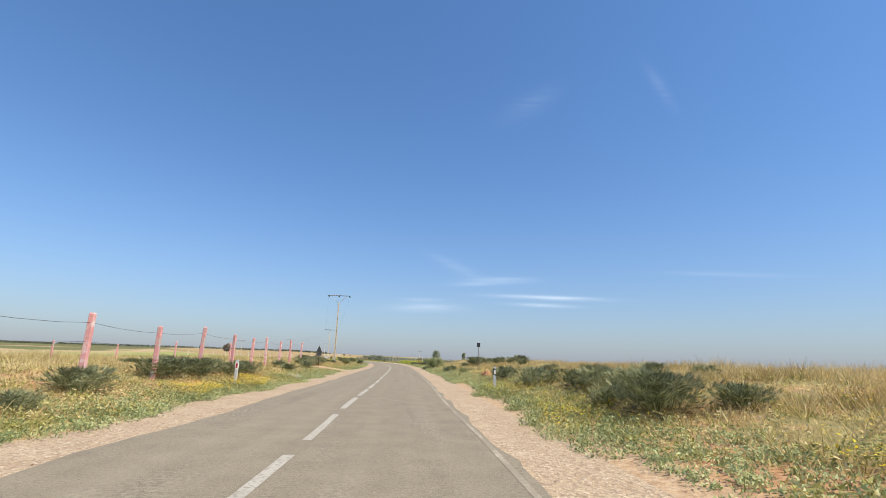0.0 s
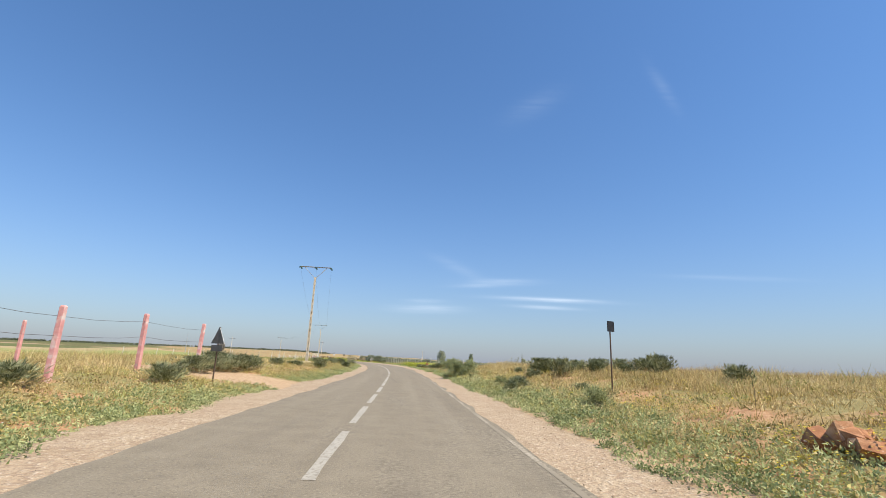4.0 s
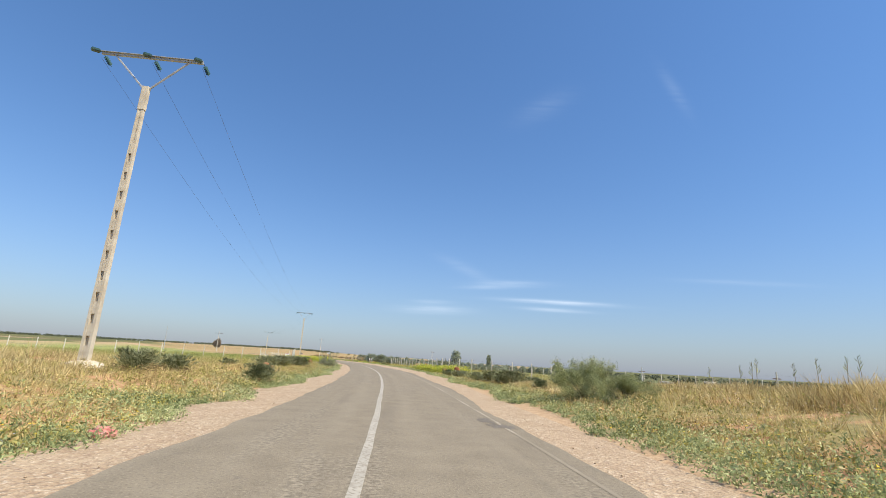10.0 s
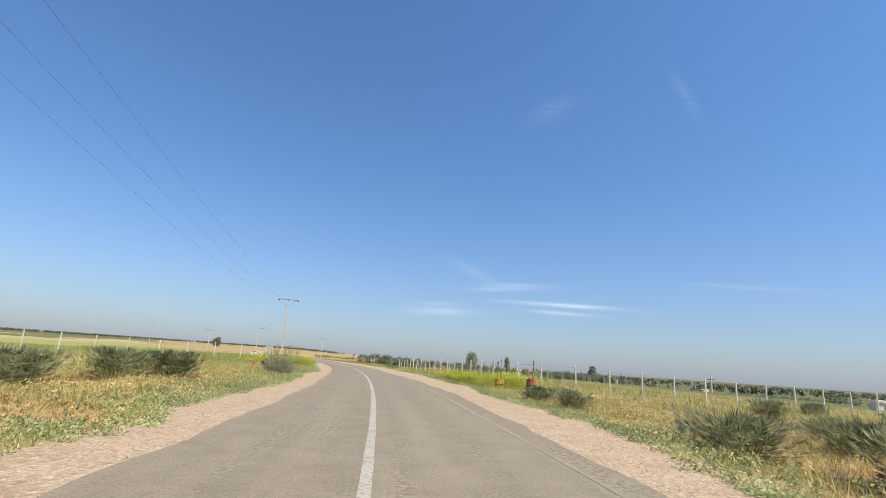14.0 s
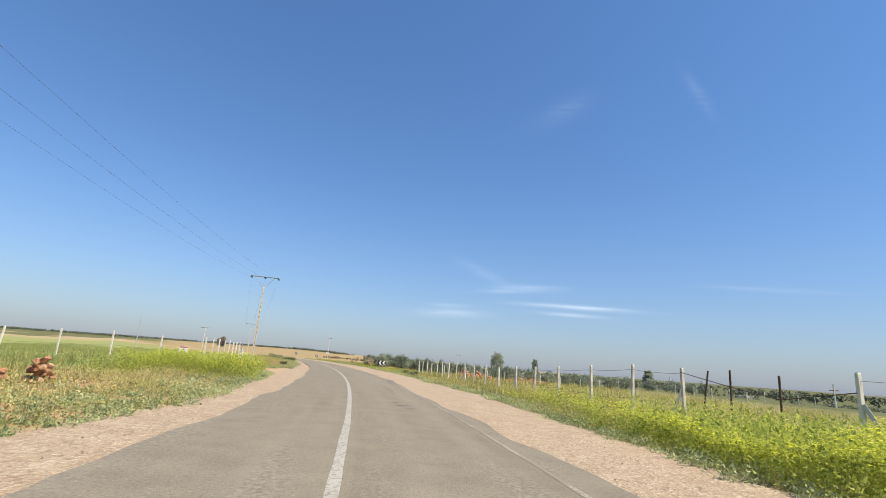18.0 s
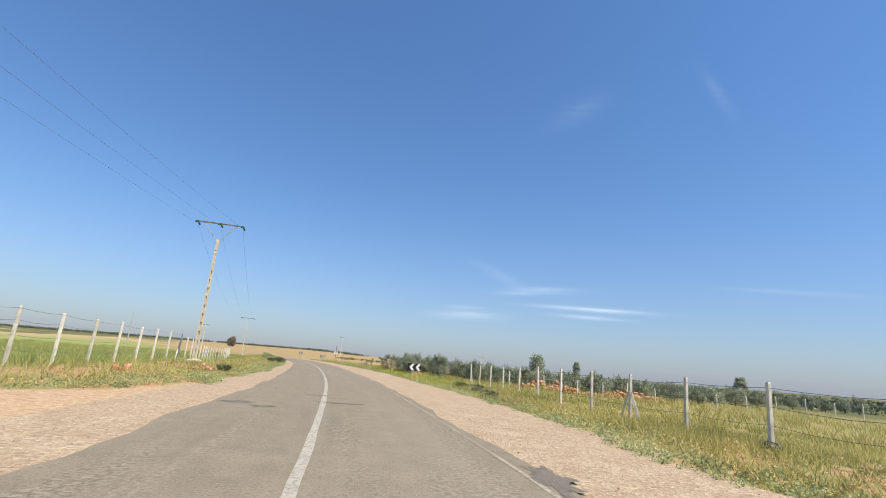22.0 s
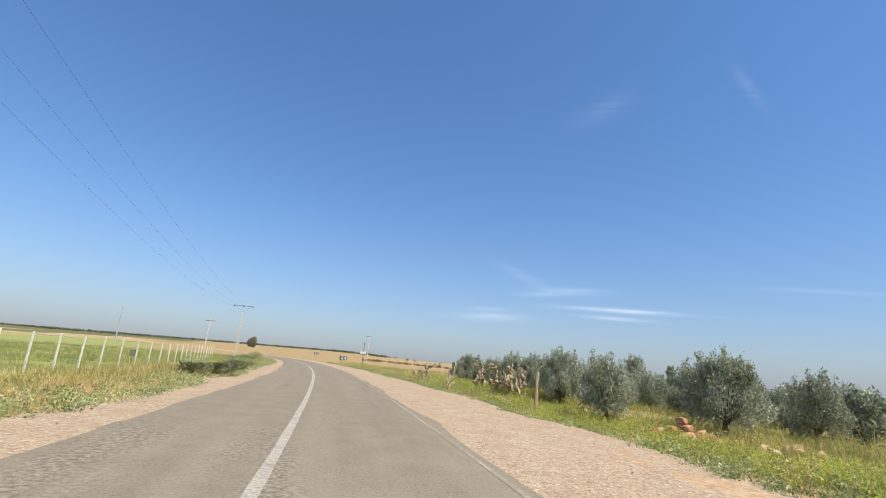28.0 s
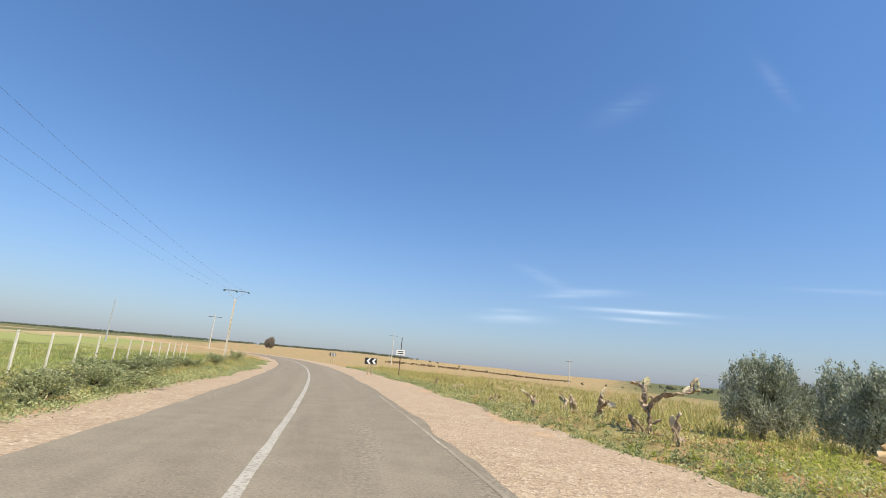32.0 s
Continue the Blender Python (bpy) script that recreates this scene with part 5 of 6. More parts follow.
def plume_bush(seed, r, h, stems):
    """Many upright stalks, each a thin spindle of small grey leaves, some rising far above the rest."""
    rs = np.random.RandomState(seed)
    p = new("weed_bush")
    bm = bmesh.new()
    C = []
    for k in range(stems):
        a, q = rs.rand() * 6.283, r * rs.rand() ** 0.6
        foot = np.array([math.cos(a) * q * 0.6, math.sin(a) * q * 0.6, -0.05])
        ht = h * (rs.uniform(0.75, 1.0) if k % 5 == 0 else rs.uniform(0.35, 0.68) * (1 - 0.35 * q / r))
        tip = np.array([math.cos(a) * q * 1.25, math.sin(a) * q * 1.25, ht]) + rs.normal(size=3) * 0.06
        mid = (foot + tip) / 2 + np.array([math.cos(a), math.sin(a), 0]) * 0.05
        tube(bm, [Vector(foot), Vector(mid), Vector(tip)], [0.008, 0.006, 0.003], 4)
        n = int(150 * ht / h) + 40
        f = rs.rand(n)[:, None] ** 0.8
        c = (1 - f) ** 2 * foot + 2 * f * (1 - f) * mid + f ** 2 * tip
        C.append(c + rs.normal(size=(n, 3)) * (0.02 + 0.05 * np.sin(3.14 * f)))
    part("stem_frame", bm, WEEDGREY, p)
    c = np.concatenate(C)
    c[:, 2] = np.abs(c[:, 2])
    u = unit(rs, len(c)) + np.array([0, 0, 0.7])
    u /= np.linalg.norm(u, axis=1)[:, None]
    v = np.cross(u, unit(rs, len(c)))
    part("leaves", blades(c, u * rs.uniform(0.02, 0.045, (len(c), 1)), v * rs.uniform(0.007, 0.015, (len(c), 1))), WEEDLEAF, p)
    return p


put_copies(plume_bush(5, 0.75, 1.75, 110), [(-21.5, 121.4, 80, 1.2, 1.05), (-22.2, 122.3, 150, 0.9, 0.75), (-4.6, 106.6, 120, 0.6, 0.5)], "tall thin-stemmed grey weed bush with pale tips", "bush", "tall weed bushes")

# olive orchard below the road: close rows of young trees behind the stone heaps
spots, near_spots = [[], [], []], [[], [], []]
for k, (x, y, w, h) in enumerate([(-30.4, 201.8, 1.02, 0.97), (-26.9, 200.6, 1.15, 1.16), (-31.5, 206.2, 1.0, 1.0), (-30.9, 210.0, 1.0, 1.0), (-37.3, 222.3, 0.85, 0.95), (-36.6, 222.9, 0.85, 0.9), (-34.0, 224.3, 1.05, 1.05), (-33.6, 219.6, 1.0, 1.0), (-32.0, 218.2, 1.0, 1.0), (-30.2, 217.6, 1.05, 1.08), (-35.3, 221.0, 0.9, 0.92), (-31.6, 214.2, 0.95, 1.0)]):
    near_spots[k % 3].append((x, y, 50 * k, w, h))
for j in range(0, 20):
    gap = 2.5 if j < 5 else 3.4 if j < 9 else 4.6
    for i in range(-3 if j > 2 else 2 if j < 1 else -1, int(16 / gap) + 1):
        yy = 199.0 + gap * i + rnd.uniform(-0.5, 0.5)
        d = 14.2 + 3.3 * j + rnd.uniform(-0.4, 0.4)
        x, y = (float(q) for q in road_at(yy, d))
        if y < np.interp(x, [-32, -24, -17.7, -2, 20, 60], [196, 200.5, 199.4, 205.6, 214, 232]) or (j > 12 and rnd.random() < 0.25):
            continue
        sz = rnd.uniform(0.84, 1.06)
        (near_spots[(i + j) % 3] if j < 2 else spots[rnd.randrange(3)]).append((x, y, rnd.uniform(0, 360), sz * rnd.uniform(0.95, 1.12), sz * rnd.uniform(0.92, 1.08)))
for yy, d, rz in ((206, 24, 60), (236, 46, 10)):
    x, y = road_at(yy, d)
    near_spots[0].append((float(x), float(y), rz, 1.0, 1.15))
for k, some in enumerate(spots + near_spots):
    src = leafy_tree(20 + k, 2.0, 1.0, 0.42, 2000, 0.125) if k < 3 else leafy_tree(20 + k, 2.0, 1.0, 0.42, 14000, 0.052)
    put_copies(src, some, "young olive tree with silvery grey-green leaves", "olive tree", "olive trees in the orchard")
src = leafy_tree(31, 8.6, 2.6, 1.4, 6500, 0.20, "tall_tree", 0.85)
put_copies(src, [(-5.1, 299.7, 0, 1.1, (7.4 - gz(-5.1, 299.7)) / 9.6)], "tall rounded dark green tree beyond the orchard", "tree", "tall trees")
src = leafy_tree(32, 8.0, 1.6, 0.8, 5200, 0.20, "tall_tree", 0.8)
put_copies(src, [(13.5, 334.2, 0, 1.1, (7.8 - gz(13.5, 334.2)) / 9.0), (34.9, 258.7, 90, 1.1, (4.6 - gz(34.9, 258.7)) / 9.0)], "narrow dark green tree standing above the fields", "tree", "tall trees")
src = leafy_tree(33, 6.0, 3.4, 1.0, 5200, 0.42, "field_tree", mat=FIELDTREE)
put_copies(src, [(-275.5, 604, 0, 1.25, (12.4 - gz(-275.5, 604)) / 6.6), (58.0, 40.0, 50, 1.0, 0.55)], "lone reddish-dark tree far out in the fields", "tree", "lone trees")


# prickly pears
def pad_mesh(name, mat, w, h, t):
    bm = bmesh.new()
    bmesh.ops.create_uvsphere(bm, u_segments=12, v_segments=8, radius=1.0)
    for v in bm.verts:
        f = 0.78 + 0.22 * (v.co.z + 1) / 2
        v.co = Vector((v.co.x * w * f, v.co.y * t + 0.085 * noise.noise(v.co * 1.4 + Vector((w * 40, 0, 0))) + 0.12 * w * v.co.x * v.co.z, v.co.z * h + h * 0.94))
    for f in bm.faces:
        f.smooth = True
    me = bpy.data.meshes.new(name)
    bm.to_mesh(me)
    bm.free()
    me.materials.append(mat)
    return me


PAD, PADDRY, PADTHIN = pad_mesh("pad", CACTUS, 0.12, 0.19, 0.026), pad_mesh("pad", CACTUSDRY, 0.10, 0.19, 0.026), pad_mesh("pad", CACTUSDRY, 0.05, 0.21, 0.034)


def prickly_pear(x, y, n, size, seed, bare_stem=0.5):
    rs = random.Random(seed)
    s = thing("prickly_pear", "half-dried prickly pear with curled green and brown pads" if bare_stem < 0.6 else "withered prickly pear stump with few brown pads", "cactus", x, y, None, rs.uniform(0, 360), "prickly pears")
    ends = [Matrix.Translation((rs.uniform(-0.25, 0.25), rs.uniform(-0.25, 0.25), -0.05)) @ pose(0, 0, 0, rs.uniform(-25, 25), rs.uniform(-35, 35), rs.uniform(0, 360)) for _ in range(3)]
    for k in range(n):
        m = ends[rs.randrange(len(ends))] if k > 3 else ends[k % 3]
        dry = k < n * bare_stem
        sc = size * rs.uniform(0.75, 1.15)
        o = new("pad", rs.choice((PADDRY, PADDRY, PADTHIN)) if dry else rs.choice((PAD, PAD, PADDRY)))
        o.parent = s
        o.matrix_basis = m @ Matrix.Diagonal((sc, sc, sc, 1))
        up = (m.to_3x3() @ Vector((0, 0, 1))).z
        for _ in range(2):
            ends.append(m @ Matrix.Translation((rs.uniform(-0.05, 0.05) * sc, 0, 0.33 * sc)) @ pose(0, 0, 0, rs.uniform(-30, 30), rs.uniform(-48, 48), rs.uniform(-80, 80)))
        ends = [e for e in ends if (e.to_3x3() @ Vector((0, 0, 1))).z > -0.25 and e.translation.z < 1.25][-16:] or ends[:2]


for k, (x, y, n, size) in enumerate([(-37.05, 209.6, 24, 1.05), (-35.6, 210.2, 26, 0.85), (-35.2, 209.6, 34, 0.9), (-34.9, 208.9, 30, 0.85), (-34.4, 207.9, 28, 1.0), (-34.0, 207.3, 26, 0.9), (-33.6, 206.6, 34, 0.95), (-33.2, 206.0, 30, 0.9)]):
    prickly_pear(x, y, n, size, 40 + k)
for k, (x, y, n, size) in enumerate([(-48.0, 239.0, 10, 0.75), (-46.0, 233.5, 8, 0.7), (-43.1, 226.4, 12, 0.75), (-42.2, 225.2, 10, 0.75), (-41.3, 223.3, 16, 0.8), (-40.5, 221.0, 40, 0.85), (-40.1, 219.6, 14, 0.75), (-41.8, 224.2, 12, 0.8), (-44.8, 229.6, 8, 0.7), (-50.5, 245.0, 10, 0.75)]):
    prickly_pear(x, y, n, size, 70 + k, 0.8)


# far buildings
def far_house(x, y, w, d, h, rz, label):
    s = thing("farm_building", label, "building", x, y, None, rz, "farm buildings")
    bm = bmesh.new()
    box(bm, -w / 2, w / 2, -d / 2, d / 2, -0.5, h, 0.03)
    part("wall", bm, PLASTER, s)
    bm = bmesh.new()
    box(bm, -w / 2 - 0.2, w / 2 + 0.2, -d / 2 - 0.2, d / 2 + 0.2, h, h + 0.25, 0.03)
    part("roof", bm, CONCRETE, s)
    for k in range(2 if w > 2 else 0):
        bm = bmesh.new()
        box(bm, -w / 4 + k * w / 2 - 0.5, -w / 4 + k * w / 2 + 0.5, -d / 2 - 0.02, -d / 2 + 0.05, h * 0.35, h * 0.75)
        part("window", bm, BLACK, s)


for x, y, w, d, h, rz in ((38.4, 152.3, 1.0, 0.9, 1.0, 10), (150, 420, 9, 6, 3.0, 30), (-560, 520, 7, 5, 3.2, 20)):
    far_house(x, y, w, d, h, rz, "low whitewashed farm building far off in the fields" if w > 2 else "small white block hut in the low field")


# far tree lines and orchards: clumps nobody could count
def far_wood(name, spots, size, label, n=26, leaf=0.38, mat=FARLEAF):
    rs = np.random.RandomState(len(spots))
    c = np.array(spots, float)
    z = lie(c[:, 0], c[:, 1])
    k = np.repeat(np.arange(len(c)), n)
    o = unit(rs, len(k)) * (rs.rand(len(k))[:, None] ** 0.4)
    s = size * (0.7 + 0.6 * rs.rand(len(c)))[k][:, None]
    p = np.stack([c[k, 0], c[k, 1], z[k]], 1) + o * s * np.array([1, 1, 0.75]) + np.array([0, 0, 0.75]) * s
    u, v = unit(rs, len(k)), unit(rs, len(k))
    tagged(part(name, diamonds(p, u * s * leaf, v * s * leaf * 0.7), mat), label, "trees", kind="stuff")


spots = []
for k in range(2300):
    f = rnd.random()
    x, y = -1500 + 1290 * f, 740 + 110 * f + 40 * math.sin(f * 9) + rnd.uniform(-30, 30)
    spots.append((x, y))
far_wood("far_tree_line", spots, 1.75, "dark green line of distant trees along the plain", 18, 0.45)
hedge = catmull([(-175, 640), (-132, 702), (-99, 762), (-68, 800), (-24, 930), (20, 1050)], 1.2)
far_wood("far_hedge", [(x + rnd.uniform(-7, 7), y + rnd.uniform(-7, 7)) for x, y in hedge], 1.3, "low reddish-brown hedge along the golden slope", 14, 0.45, HEDGE)
spots = [(-210 + 26 * k + rnd.uniform(-9, 9), 850 + rnd.uniform(-30, 30)) for k in range(15)]
far_wood("far_tree", spots, 1.9, "small scattered trees on the skyline", 40, 0.3)
spots = [(rnd.uniform(-2, 260), rnd.uniform(228, 330) + rnd.uniform(0, 120)) for _ in range(520)]
spots = [(x, y) for x, y in spots if x > 10 + (y - 228) * 0.12 and vnoise(x, y, 40) > 0.45]
far_wood("far_orchard", spots, 1.7, "distant olive groves in the low fields", 70, 0.2, GROVE)
spots = [(rnd.uniform(20, 240), rnd.uniform(120, 215)) for _ in range(420)]
far_wood("far_orchard_low", [(x, y) for x, y in spots if x > 55 and y > 150 and vnoise(x, y, 30) > 0.48], 1.25, "distant olive groves beyond the meadow", 110, 0.14, GROVE)
spots = [(rnd.uniform(200, 1800), rnd.uniform(500, 1500)) for _ in range(700)]
far_wood("far_tree_line_right", spots, 4.5, "dark distant trees scattered over the low plain")


# ---- grass, weeds and flowers ----
def scatter(n, y0, y1, near, far_, side, seed):
    """Places beside the gravel: y along the road, and metres past the gravel's edge."""
    rs = np.random.RandomState(seed)
    y = y0 + (y1 - y0) * rs.rand(n)
    o = near + (far_ - near) * rs.rand(n) ** 1.15
    d = gravel_r(y) + o if side > 0 else gravel_l(y) - o
    x, yw = road_at(y, d)
    keep = ~bare(x, yw, y, d)
    if side > 0:
        keep &= ~((np.abs(yw - 198.6 - (x + 10) * 0.39) < 1.3) & (x > -19.5) & (x < 0))
    return x[keep], yw[keep], y[keep], d[keep], o[keep], rs


def leaves(name, mat, label, zones, size, rise, pick, flat=0.5, category="weeds"):
    V, F, off = [], [], 0
    for n, y0, y1, near, far_, side, scale in zones:
        x, y, yy, d, o, rs = scatter(n, y0, y1, near, far_, side, 500 + n + int(near * 7) + side)
        m = rs.rand(len(x)) < pick(x, y, yy, d, o)
        x, y = x[m], y[m]
        top = rise * scale * np.minimum(0.35 + 1.1 * vnoise(x, y, 0.9) * vnoise(x, y, 3.3) * 1.6, 0.95)
        z = lie(x, y) + top * (rs.rand(len(x)) ** 0.6 if flat < 0.9 else 0.75 + 0.45 * rs.rand(len(x)))
        u = unit(rs, len(x)) * np.array([1, 1, 1 - flat])
        u /= np.linalg.norm(u, axis=1)[:, None]
        v = np.cross(u, unit(rs, len(x)) * (1 - flat) + np.array([0, 0, 1.0]))
        v /= np.linalg.norm(v, axis=1)[:, None] + 1e-6
        s = (size * scale * (0.6 + 0.8 * rs.rand(len(x))))[:, None]
        vv, ff = blades(np.stack([x, y, z], 1), u * s, v * s * (0.8 if flat >= 0.9 else 0.5))
        V.append(vv)
        F.append(ff + off)
        off += len(vv)
    tagged(part(name, (np.concatenate(V), np.concatenate(F)), mat), label, category, kind="stuff")


def mustard_at(x, y, yy, d, o):
    m = 1.2 * np.exp(-((yy - 127.6) / 4.0) ** 4) * np.exp(-((o - 3.3) / 3.2) ** 4) * (d > 0)
    m = m + 0.22 * np.exp(-((yy - 137) / 6.0) ** 2) * np.exp(-((o - 2.4) / 1.8) ** 2) * (d > 0)
    m = m + 1.2 * np.exp(-((yy - 148.0) / 4.9) ** 4) * np.exp(-((o - 3.4) / 3.2) ** 4) * (d < 0) * np.clip(0.55 + 0.9 * vnoise(x, y, 1.7), 0, 1)
    m = m + 0.35 * step01(yy, 160, 172) * np.exp(-((o - 5.5) / 1.2) ** 2) * (d < 0)
    m = m + 0.75 * step01(yy, 172, 186) * (1 - step01(yy, 208, 222)) * np.exp(-((o - 2.0) / 2.0) ** 2) * (d > 0)
    m = m + 0.6 * np.exp(-((yy - 95) / 5.0) ** 2) * np.exp(-((o - 3) / 2.0) ** 2) * (d < 0) * 0.6
    m = m * (np.hypot(x + 8.1, y - 126.2) > 0.5) * (np.hypot(x + 8.6, y - 125.4) > 0.45)
    return np.clip(m, 0, 1)


def lush(x, y, yy, d, o):
    """How green the growth is, 0 to 1."""
    band = np.exp(-(o / 1.9) ** 2)
    late = step01(yy, 110, 135) * (1 - step01(yy, 150, 165))
    p = vnoise(x, y, 5.0) * 0.6 + vnoise(x, y, 1.8) * 0.4
    return np.clip(0.95 * band + 0.9 * (p - 0.50) + 0.10 * late + 0.4 * (d > 0) * step01(yy, 172, 190), 0, 1)


soilness = lambda x, y: np.clip((vnoise(x, y, 2.6) * 0.6 + vnoise(x, y, 0.9) * 0.4 - 0.545) * 9, 0, 1)
grow = lambda x, y, o: 1 - soilness(x, y) * step01(o, 1.0, 3.0) * 0.9
both = lambda n, y0, y1, a, b, s: [(n, y0, y1, a, b, 1, s), (n, y0, y1, a, b, -1, s)]

def clumps(name, mat, label, zones, per, size, rad, rise, pick, category="weeds"):
    """Low mounds of small leaves."""
    V, F, off = [], [], 0
    for n, y0, y1, near, far_, side, scale in zones:
        x, y, yy, d, o, rs = scatter(n, y0, y1, near, far_, side, 900 + n + int(near * 7) + side)
        m = rs.rand(len(x)) < pick(x, y, yy, d, o)
        x, y = x[m], y[m]
        z = lie(x, y)
        big = (0.5 + 0.9 * rs.rand(len(x))) * (0.6 + 0.9 * vnoise(x, y, 2.3)) * scale
        big = np.minimum(big, 1.2 * scale)
        k = np.repeat(np.arange(len(x)), per)
        u = unit(rs, len(k))
        u[:, 2] = np.abs(u[:, 2])
        r = rs.rand(len(k)) ** 0.45
        c = np.stack([x[k], y[k], z[k]], 1) + u * (r * big[k])[:, None] * np.array([rad, rad, rise])
        w = u * 0.6 + unit(rs, len(k)) * 0.8
        w /= np.linalg.norm(w, axis=1)[:, None]
        v = np.cross(w, unit(rs, len(k)))
        v /= np.linalg.norm(v, axis=1)[:, None] + 1e-6
        s_ = (size * scale ** 0.5 * (0.6 + 0.8 * rs.rand(len(k))))[:, None]
        vv, ff = blades(c, w * s_, v * s_ * 0.42)
        V.append(vv)
        F.append(ff + off)
        off += len(vv)
    tagged(part(name, (np.concatenate(V), np.concatenate(F)), mat), label, category, kind="stuff")


def tussocks(name, mat, label, zones, per, h, w, spread, pick):
    """Bunches of thin stalks that lean outwards."""
    V, n_all = [], 0
    for n, y0, y1, near, far_, side, scale in zones:
        x, y, yy, d, o, rs = scatter(n, y0, y1, near, far_, side, 300 + n + int(near * 7) + side)
        m = rs.rand(len(x)) < pick(x, y, yy, d, o)
        x, y = x[m], y[m]
        z = lie(x, y)
        big = (0.45 + 0.8 * rs.rand(len(x))) * (0.55 + 0.9 * vnoise(x, y, 3.1)) * scale
        k = np.repeat(np.arange(len(x)), per)
        a = rs.rand(len(k)) * 6.283
        out = np.stack([np.cos(a), np.sin(a), 0 * a], 1)
        base = np.stack([x[k], y[k], z[k] - 0.02], 1) + out * (spread * scale * rs.rand(len(k)))[:, None]
        tip = base + (out * (0.15 + 0.85 * rs.rand(len(k)))[:, None] + np.array([0, 0, 1.0])) * (h * big[k] * (0.5 + 0.6 * rs.rand(len(k))))[:, None]
        b2 = rs.rand(len(k)) * 6.283
        sd = np.stack([np.cos(b2), np.sin(b2), 0 * b2], 1) * (w * scale / 2)
        V.append(np.stack([base - sd, base + sd, tip], 1).reshape(-1, 3))
        n_all += len(k)
    tagged(part(name, (np.concatenate(V), np.arange(3 * n_all).reshape(-1, 3)), mat), label, "grass", kind="stuff")


dry_here = lambda x, y, yy, d, o: (1 - 0.8 * lush(x, y, yy, d, o)) * grow(x, y, o) * (1 - 0.85 * ((d < -9.5) & (yy > 140) | (d > 9) & (yy > 125)))
green_here = lambda x, y, yy, d, o: lush(x, y, yy, d, o) * grow(x, y, o)
bank = lambda x, y, yy, d, o: (d > 0) * (1 - step01(yy, 88, 104))
straw_here = lambda x, y, yy, d, o: np.clip(dry_here(x, y, yy, d, o) * (0.55 + 0.45 * step01(o, 1.5, 3.5)), 0, 1)
tussocks("dry_grass", DRY, "dry straw-coloured grass tussocks on the verges", [(7000, -2, 105, 0.8, 6, 1, 1.0), (8500, -2, 105, 5, 14, 1, 1.15), (3000, -2, 105, 13, 30, 1, 1.6), (1600, 74, 100, 5, 14, 1, 1.35), (4500, -2, 105, 0.8, 6, -1, 0.9), (5500, -2, 105, 5, 14, -1, 1.1)]
         + both(4500, 105, 270, 0.8, 10, 1.0) + both(5000, 105, 290, 10, 45, 1.8) + [(3500, -2, 105, 14, 45, -1, 1.8)], 13, 0.34, 0.019, 0.22, straw_here)
tussocks("fine_grass", OLIVEDRAB, "thin yellow-green grass between the weeds", both(20000, -2, 270, 0.0, 9, 1.0), 5, 0.26, 0.014, 0.12, lambda x, y, yy, d, o: 0.8 * grow(x, y, o) + 0 * d)
tussocks("meadow_grass", OLIVEDRAB, "yellow-green meadow grass", [(12000, 138, 205, 1.5, 12, 1, 1.0)] + both(9000, 100, 275, 1.5, 10, 1.0) + both(10000, 100, 295, 9, 45, 1.9) + both(3000, -2, 110, 8, 30, 1.6), 10, 0.40, 0.017, 0.22,
         lambda x, y, yy, d, o: (0.35 + 0.5 * vnoise(x, y, 4.0)) * (1 - 0.9 * ((d < -10.5) & (yy > 145))) * (0.25 + 0.75 * step01(yy, 95, 125)))
tussocks("green_crop", CROP, "bright green young crop behind the fence", [(20000, 128, 290, 6.5, 60, -1, 1.7)], 10, 0.28, 0.018, 0.24, lambda x, y, yy, d, o: step01(yy, 128, 145) * 0.95 + 0 * o)
clumps("leafy_weeds", GREEN, "low mounded leafy green weeds along the gravel", both(8000, -2, 150, -0.2, 2.6, 1.0) + both(3800, 150, 265, -0.2, 2.6, 1.0) + both(3200, -2, 265, 2.6, 10, 1.1) + [(3000, 8, 72, 0.6, 5.5, 1, 1.15)], 40, 0.031, 0.24, 0.22, green_here)
clumps("pale_weeds", OLIVEDRAB, "pale yellow-green weeds among the grass", both(4200, -2, 150, 0.2, 8, 1.0) + both(2200, 150, 265, 0.2, 8, 1.0), 25, 0.038, 0.26, 0.26, lambda x, y, yy, d, o: 0.8 * grow(x, y, o) + 0 * d)
clumps("brown_weeds", DRY, "withered brownish weeds among the grass", both(5200, -2, 120, 0.6, 11, 1.0) + [(1800, 120, 220, 0.8, 9, 1, 1.0), (500, 120, 142, 0.8, 9, -1, 1.0)], 21, 0.040, 0.28, 0.24, lambda x, y, yy, d, o: 0.85 + 0 * d)
mustard_zones = [(3000, 122, 142, 0.3, 7, 1, 1.0), (3600, 132, 156, 0.2, 9, -1, 1.0), (4500, 172, 216, 0.2, 6, 1, 0.42)]
clumps("mustard_stalks", MUSTARDLEAF, "leafy stalks of wild mustard", mustard_zones, 56, 0.042, 0.34, 0.95, mustard_at)
leaves("mustard_flowers", MUSTARD, "bright yellow-green blossom of wild mustard", [(90000, 122, 142, 0.3, 7, 1, 1.0), (120000, 132, 156, 0.2, 9, -1, 1.0), (9000, 88, 104, 0.5, 6, -1, 0.6), (30000, 160, 270, 2.5, 8, -1, 0.45), (60000, 168, 235, 0.2, 5, 1, 0.45)], 0.028, 1.0,
       mustard_at, 0.9, "flowers")
